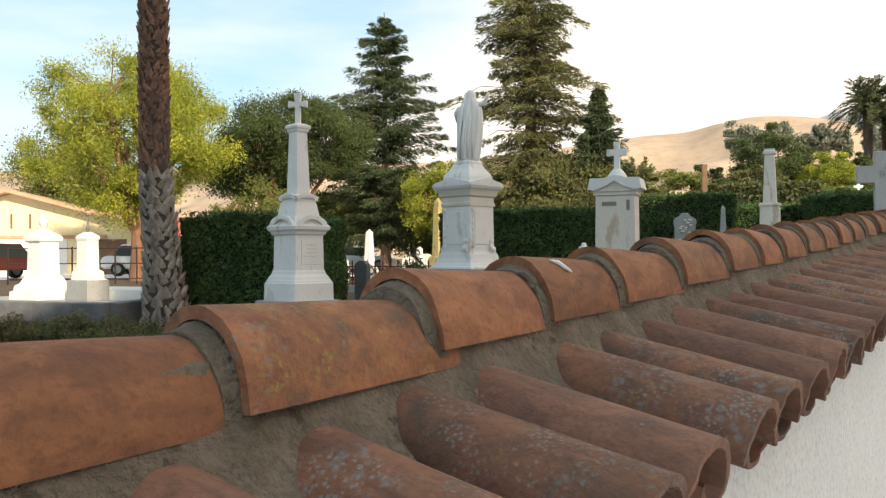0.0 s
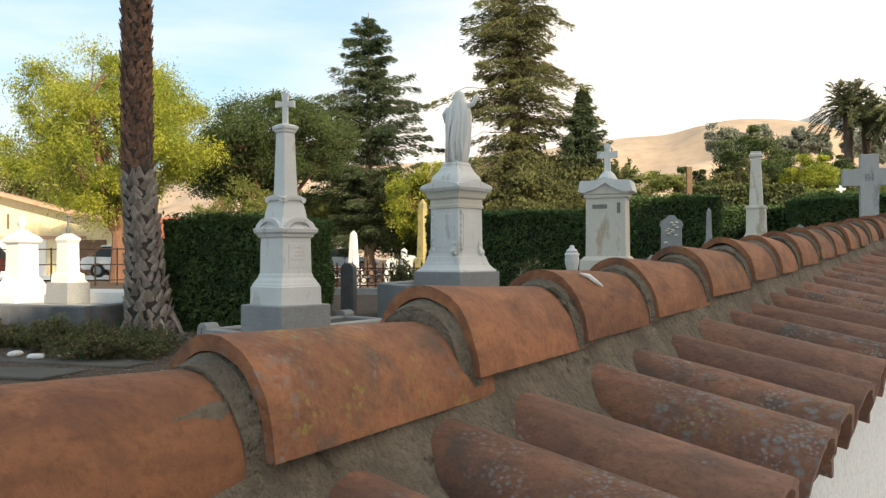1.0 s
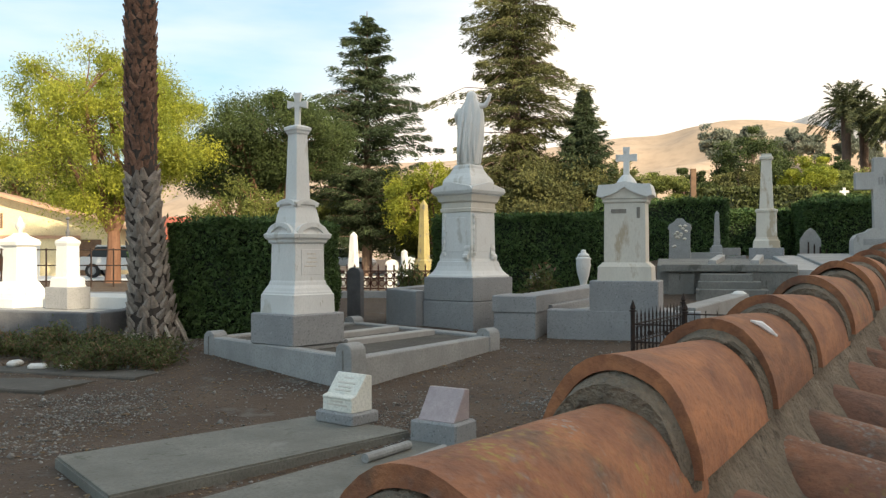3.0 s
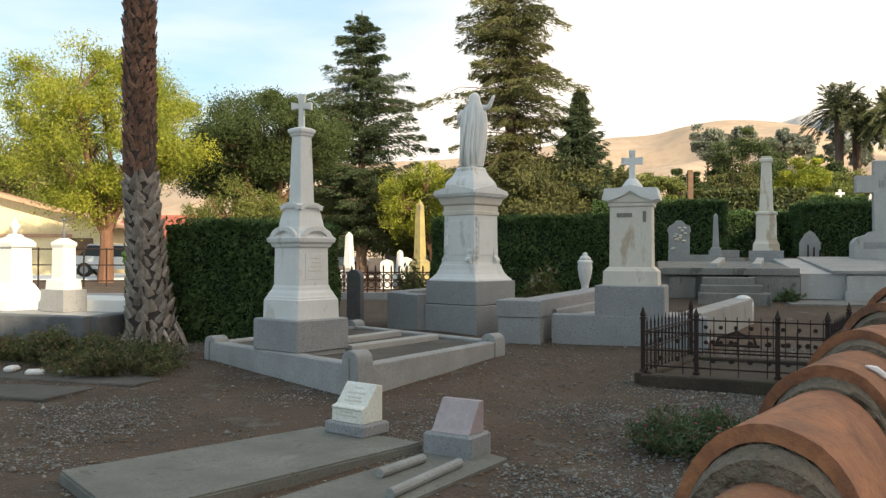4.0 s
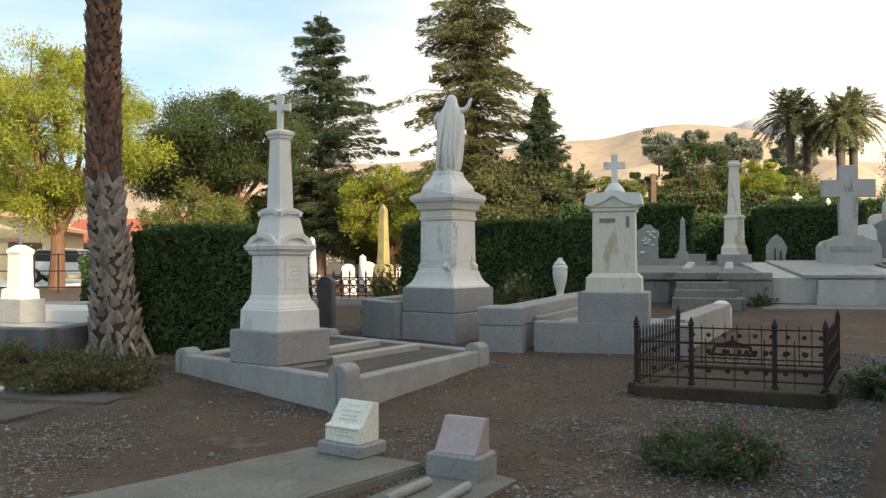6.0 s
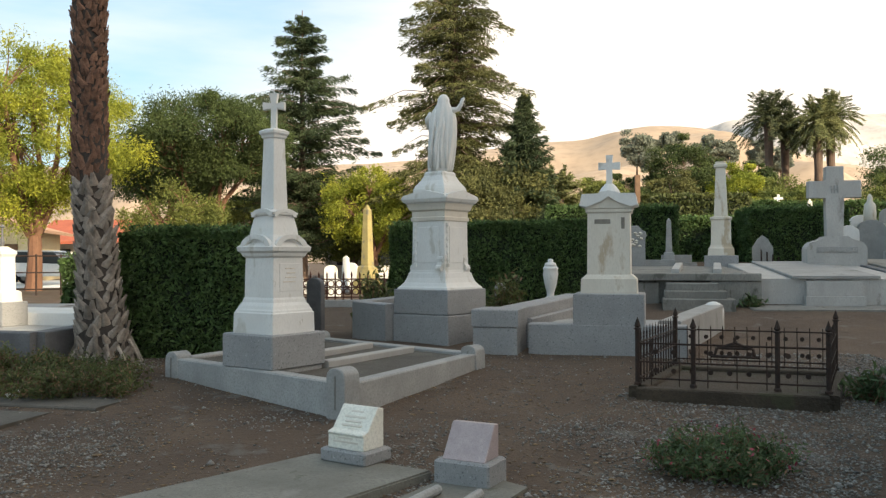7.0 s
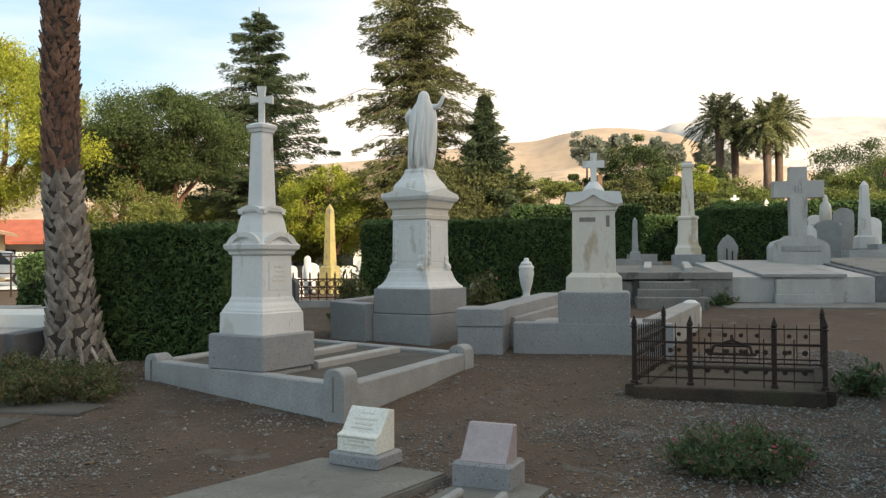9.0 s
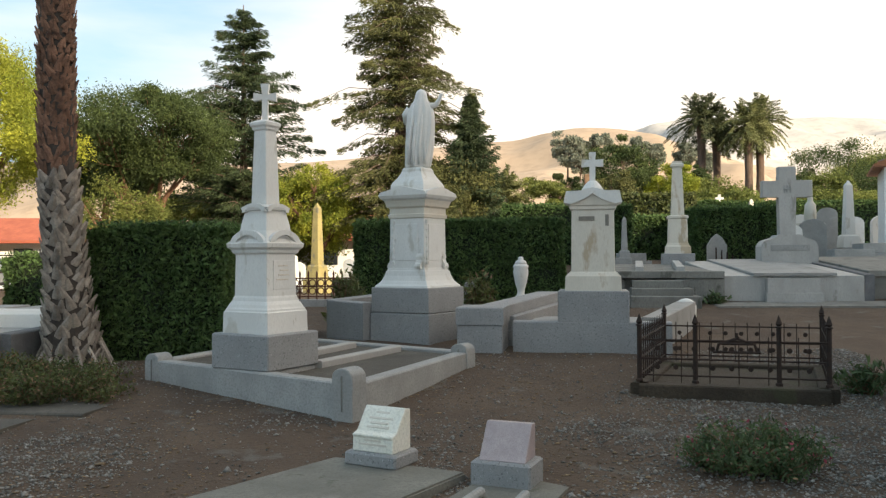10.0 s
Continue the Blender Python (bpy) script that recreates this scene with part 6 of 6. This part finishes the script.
def red_building(x, y, w, label, rot=0, z=0.2):
    t = thing("red_roofed_building", pose(x, y, z, 0, 0, rot), label, "building")
    part("wall", block(0, 2.5, 0, w, 5, 2.2), M_STUCCO, t)
    bm = bmesh.new()
    loft(bm, [[(xx, yy, zz) for yy, zz in ((-0.8, 2.1), (-0.8, 2.25), (2.5, 3.7), (5.8, 2.25), (5.8, 2.1))] for xx in (-w / 2 - 0.6, w / 2 + 0.6)])
    bmesh.ops.recalc_face_normals(bm, faces=bm.faces)
    part("roof", bm, M_ROOF, t)
    for i in range(int(w // 2.2)):
        part("window", block(-w / 2 + 1.2 + 2.2 * i, -0.02, 0.8, 1.1, 0.08, 1.0), M_GLASS, t)


red_building(-6.0, 46.5, 9, "low white building with red tiled roof")
red_building(-24.5, 49.5, 8, "low white building with red roof beyond the trees")
for x, y in ((-19.0, 45.8), (-18.2, 46.0), (-20.4, 46.5)):
    t = thing("street_lamp", pose(x, y, 0.2), "thin street lamp with a white bell shade", "street lamp", "street lamps")
    part("pole", lathe([(0, 0.08), (0.3, 0.06), (3.3, 0.04)], 8), M_METAL, t)
    part("shade", lathe([(3.25, 0.30), (3.4, 0.27), (3.6, 0.15), (3.75, 0.05)], 12), M_LAMP, t)
# plain wire fence by the drive
wf = thing("mesh_fence", pose(-14.5, 24.0, 0.2), "dark metal rail fence along the drive", "fence")
for i in range(14):
    part("post", lathe([(0, 0.03), (1.3, 0.03)], 6, -4.5 + i * 0.7, 0.12 * i), M_IRON, wf)
for z in (0.25, 0.75, 1.25):
    bm = bmesh.new()
    tube(bm, [(-4.5, 0, z), (4.6, 1.56, z)], [0.02, 0.02], 5)
    part("rail", bm, M_IRON, wf)

# gate house at the far end of the tiled wall
hut = thing("gate_house", pose(10.7, 21.6, 1.0, 0, 0, -25), "white plastered gate house with tiled eaves", "building")
part("wall", block(0.3, 0.6, -0.5, 1.9, 2.4, 3.2), M_STUCCO, hut)
for i in range(8):
    o = share("eave_tile", slope_meshes[i % 6], hut, pose(-0.75, -0.5 + 0.28 * i, 2.62, 0, -14, 0))
bm = bmesh.new()
loft(bm, [[(-0.9, y, 2.62), (0.3, y, 3.05), (1.6, y, 2.62), (1.6, y, 2.55), (-0.9, y, 2.55)] for y in (-0.8, 2.1)])
bmesh.ops.recalc_face_normals(bm, faces=bm.faces)
part("roof", bm, M_TILE, hut)

# unseen church-sized blocks added behind the camera, sized to shade the graves
ch = thing("church_shade_block", Matrix.Identity(4), "unseen white blocks in place of a church, added to shade the graves", "building")
SU, SV = Vector((0.62, -0.785, 0)).normalized(), Vector((0.785, 0.62, 0)).normalized()
for nm, v0, v1, u0, u1, hh in (("nave", 1.15, 32.0, 22, 34, 19.2), ("wing", -12.0, 1.146, 22.3, 33, 15.5)):
    bm = bmesh.new()
    ring = [SU * u0 + SV * v0, SU * u1 + SV * v0, SU * u1 + SV * v1, SU * u0 + SV * v1]
    loft(bm, [[(c.x, c.y, z) for c in ring] for z in (-1, hh)])
    bmesh.ops.recalc_face_normals(bm, faces=bm.faces)
    part(nm, bm, M_STUCCO, ch)

# ---- loose gravel and litter ----
def scatter(name, pts, size, mat, label, flat=0.6, seed=1):
    r = np.random.default_rng(seed)
    base = np.array([(1, 0, 0), (0, 1, 0), (-1, 0, 0), (0, -1, 0), (0, 0, 1), (0, 0, -1)], float)
    tri = np.array([(0, 1, 4), (1, 2, 4), (2, 3, 4), (3, 0, 4), (1, 0, 5), (2, 1, 5), (3, 2, 5), (0, 3, 5)])
    n = len(pts)
    s = size * np.exp(r.normal(0, 0.4, (n, 1, 1)))
    a = r.uniform(0, 6.28, n)
    rot = np.stack([np.stack([np.cos(a), -np.sin(a), 0 * a], 1), np.stack([np.sin(a), np.cos(a), 0 * a], 1), np.stack([0 * a, 0 * a, 0 * a + flat], 1)], 1)
    v = np.einsum("nij,kj->nki", rot, base) * s * (1 + 0.3 * r.normal(size=(n, 6, 1))) + np.asarray(pts)[:, None, :]
    f = (tri[None] + 6 * np.arange(n)[:, None, None]).reshape(-1, 3)
    me = bpy.data.meshes.new(name)
    me.vertices.add(6 * n)
    me.vertices.foreach_set("co", v.ravel())
    me.loops.add(f.size)
    me.loops.foreach_set("vertex_index", f.ravel().astype(np.int32))
    me.polygons.add(len(f))
    me.polygons.foreach_set("loop_start", np.arange(0, f.size, 3, dtype=np.int32))
    me.update(calc_edges=True)
    me.materials.append(mat)
    return tagged(new(name, me), label, "gravel", kind="stuff")


def spread_pts(n, x0, x1, y0, y1, keep, seed):
    r = np.random.default_rng(seed)
    out = []
    while len(out) < n:
        x, y = r.uniform(x0, x1), r.uniform(y0, y1)
        if across(x, y) < -0.45 and r.uniform() < keep(x, y):
            z = ground_z(x, y) + 0.018 * noise.noise((x * 1.3, y * 1.3, 0)) + 0.006 * noise.noise((x * 6, y * 6, 3))
            out.append((x, y, z + 0.003))
    return out


scatter("gravel", spread_pts(42000, -7, 3.2, 3.0, 10.2, lambda x, y: clamp(0.12 + 1.6 * (noise.noise((x * 0.9, y * 0.9, 7)) - 0.1), 0.06, 0.8) if x < -0.9 else clamp(1.15 - 0.45 * abs(x - 0.7 - (y - 5) * 0.55) + 0.8 * noise.noise((x, y, 2)), 0.06, 1), 5), 0.0075, M_STONES, "loose grey gravel scattered over the earth", 0.6, 6)
scatter("leaf_litter", spread_pts(9000, -7, 3.2, 3.0, 10.2, lambda x, y: clamp(0.35 + noise.noise((x * 0.7, y * 0.7, 17)), 0.05, 1), 9), 0.009, M_LITTER, "small dry leaves and chips on the earth", 0.25, 8)
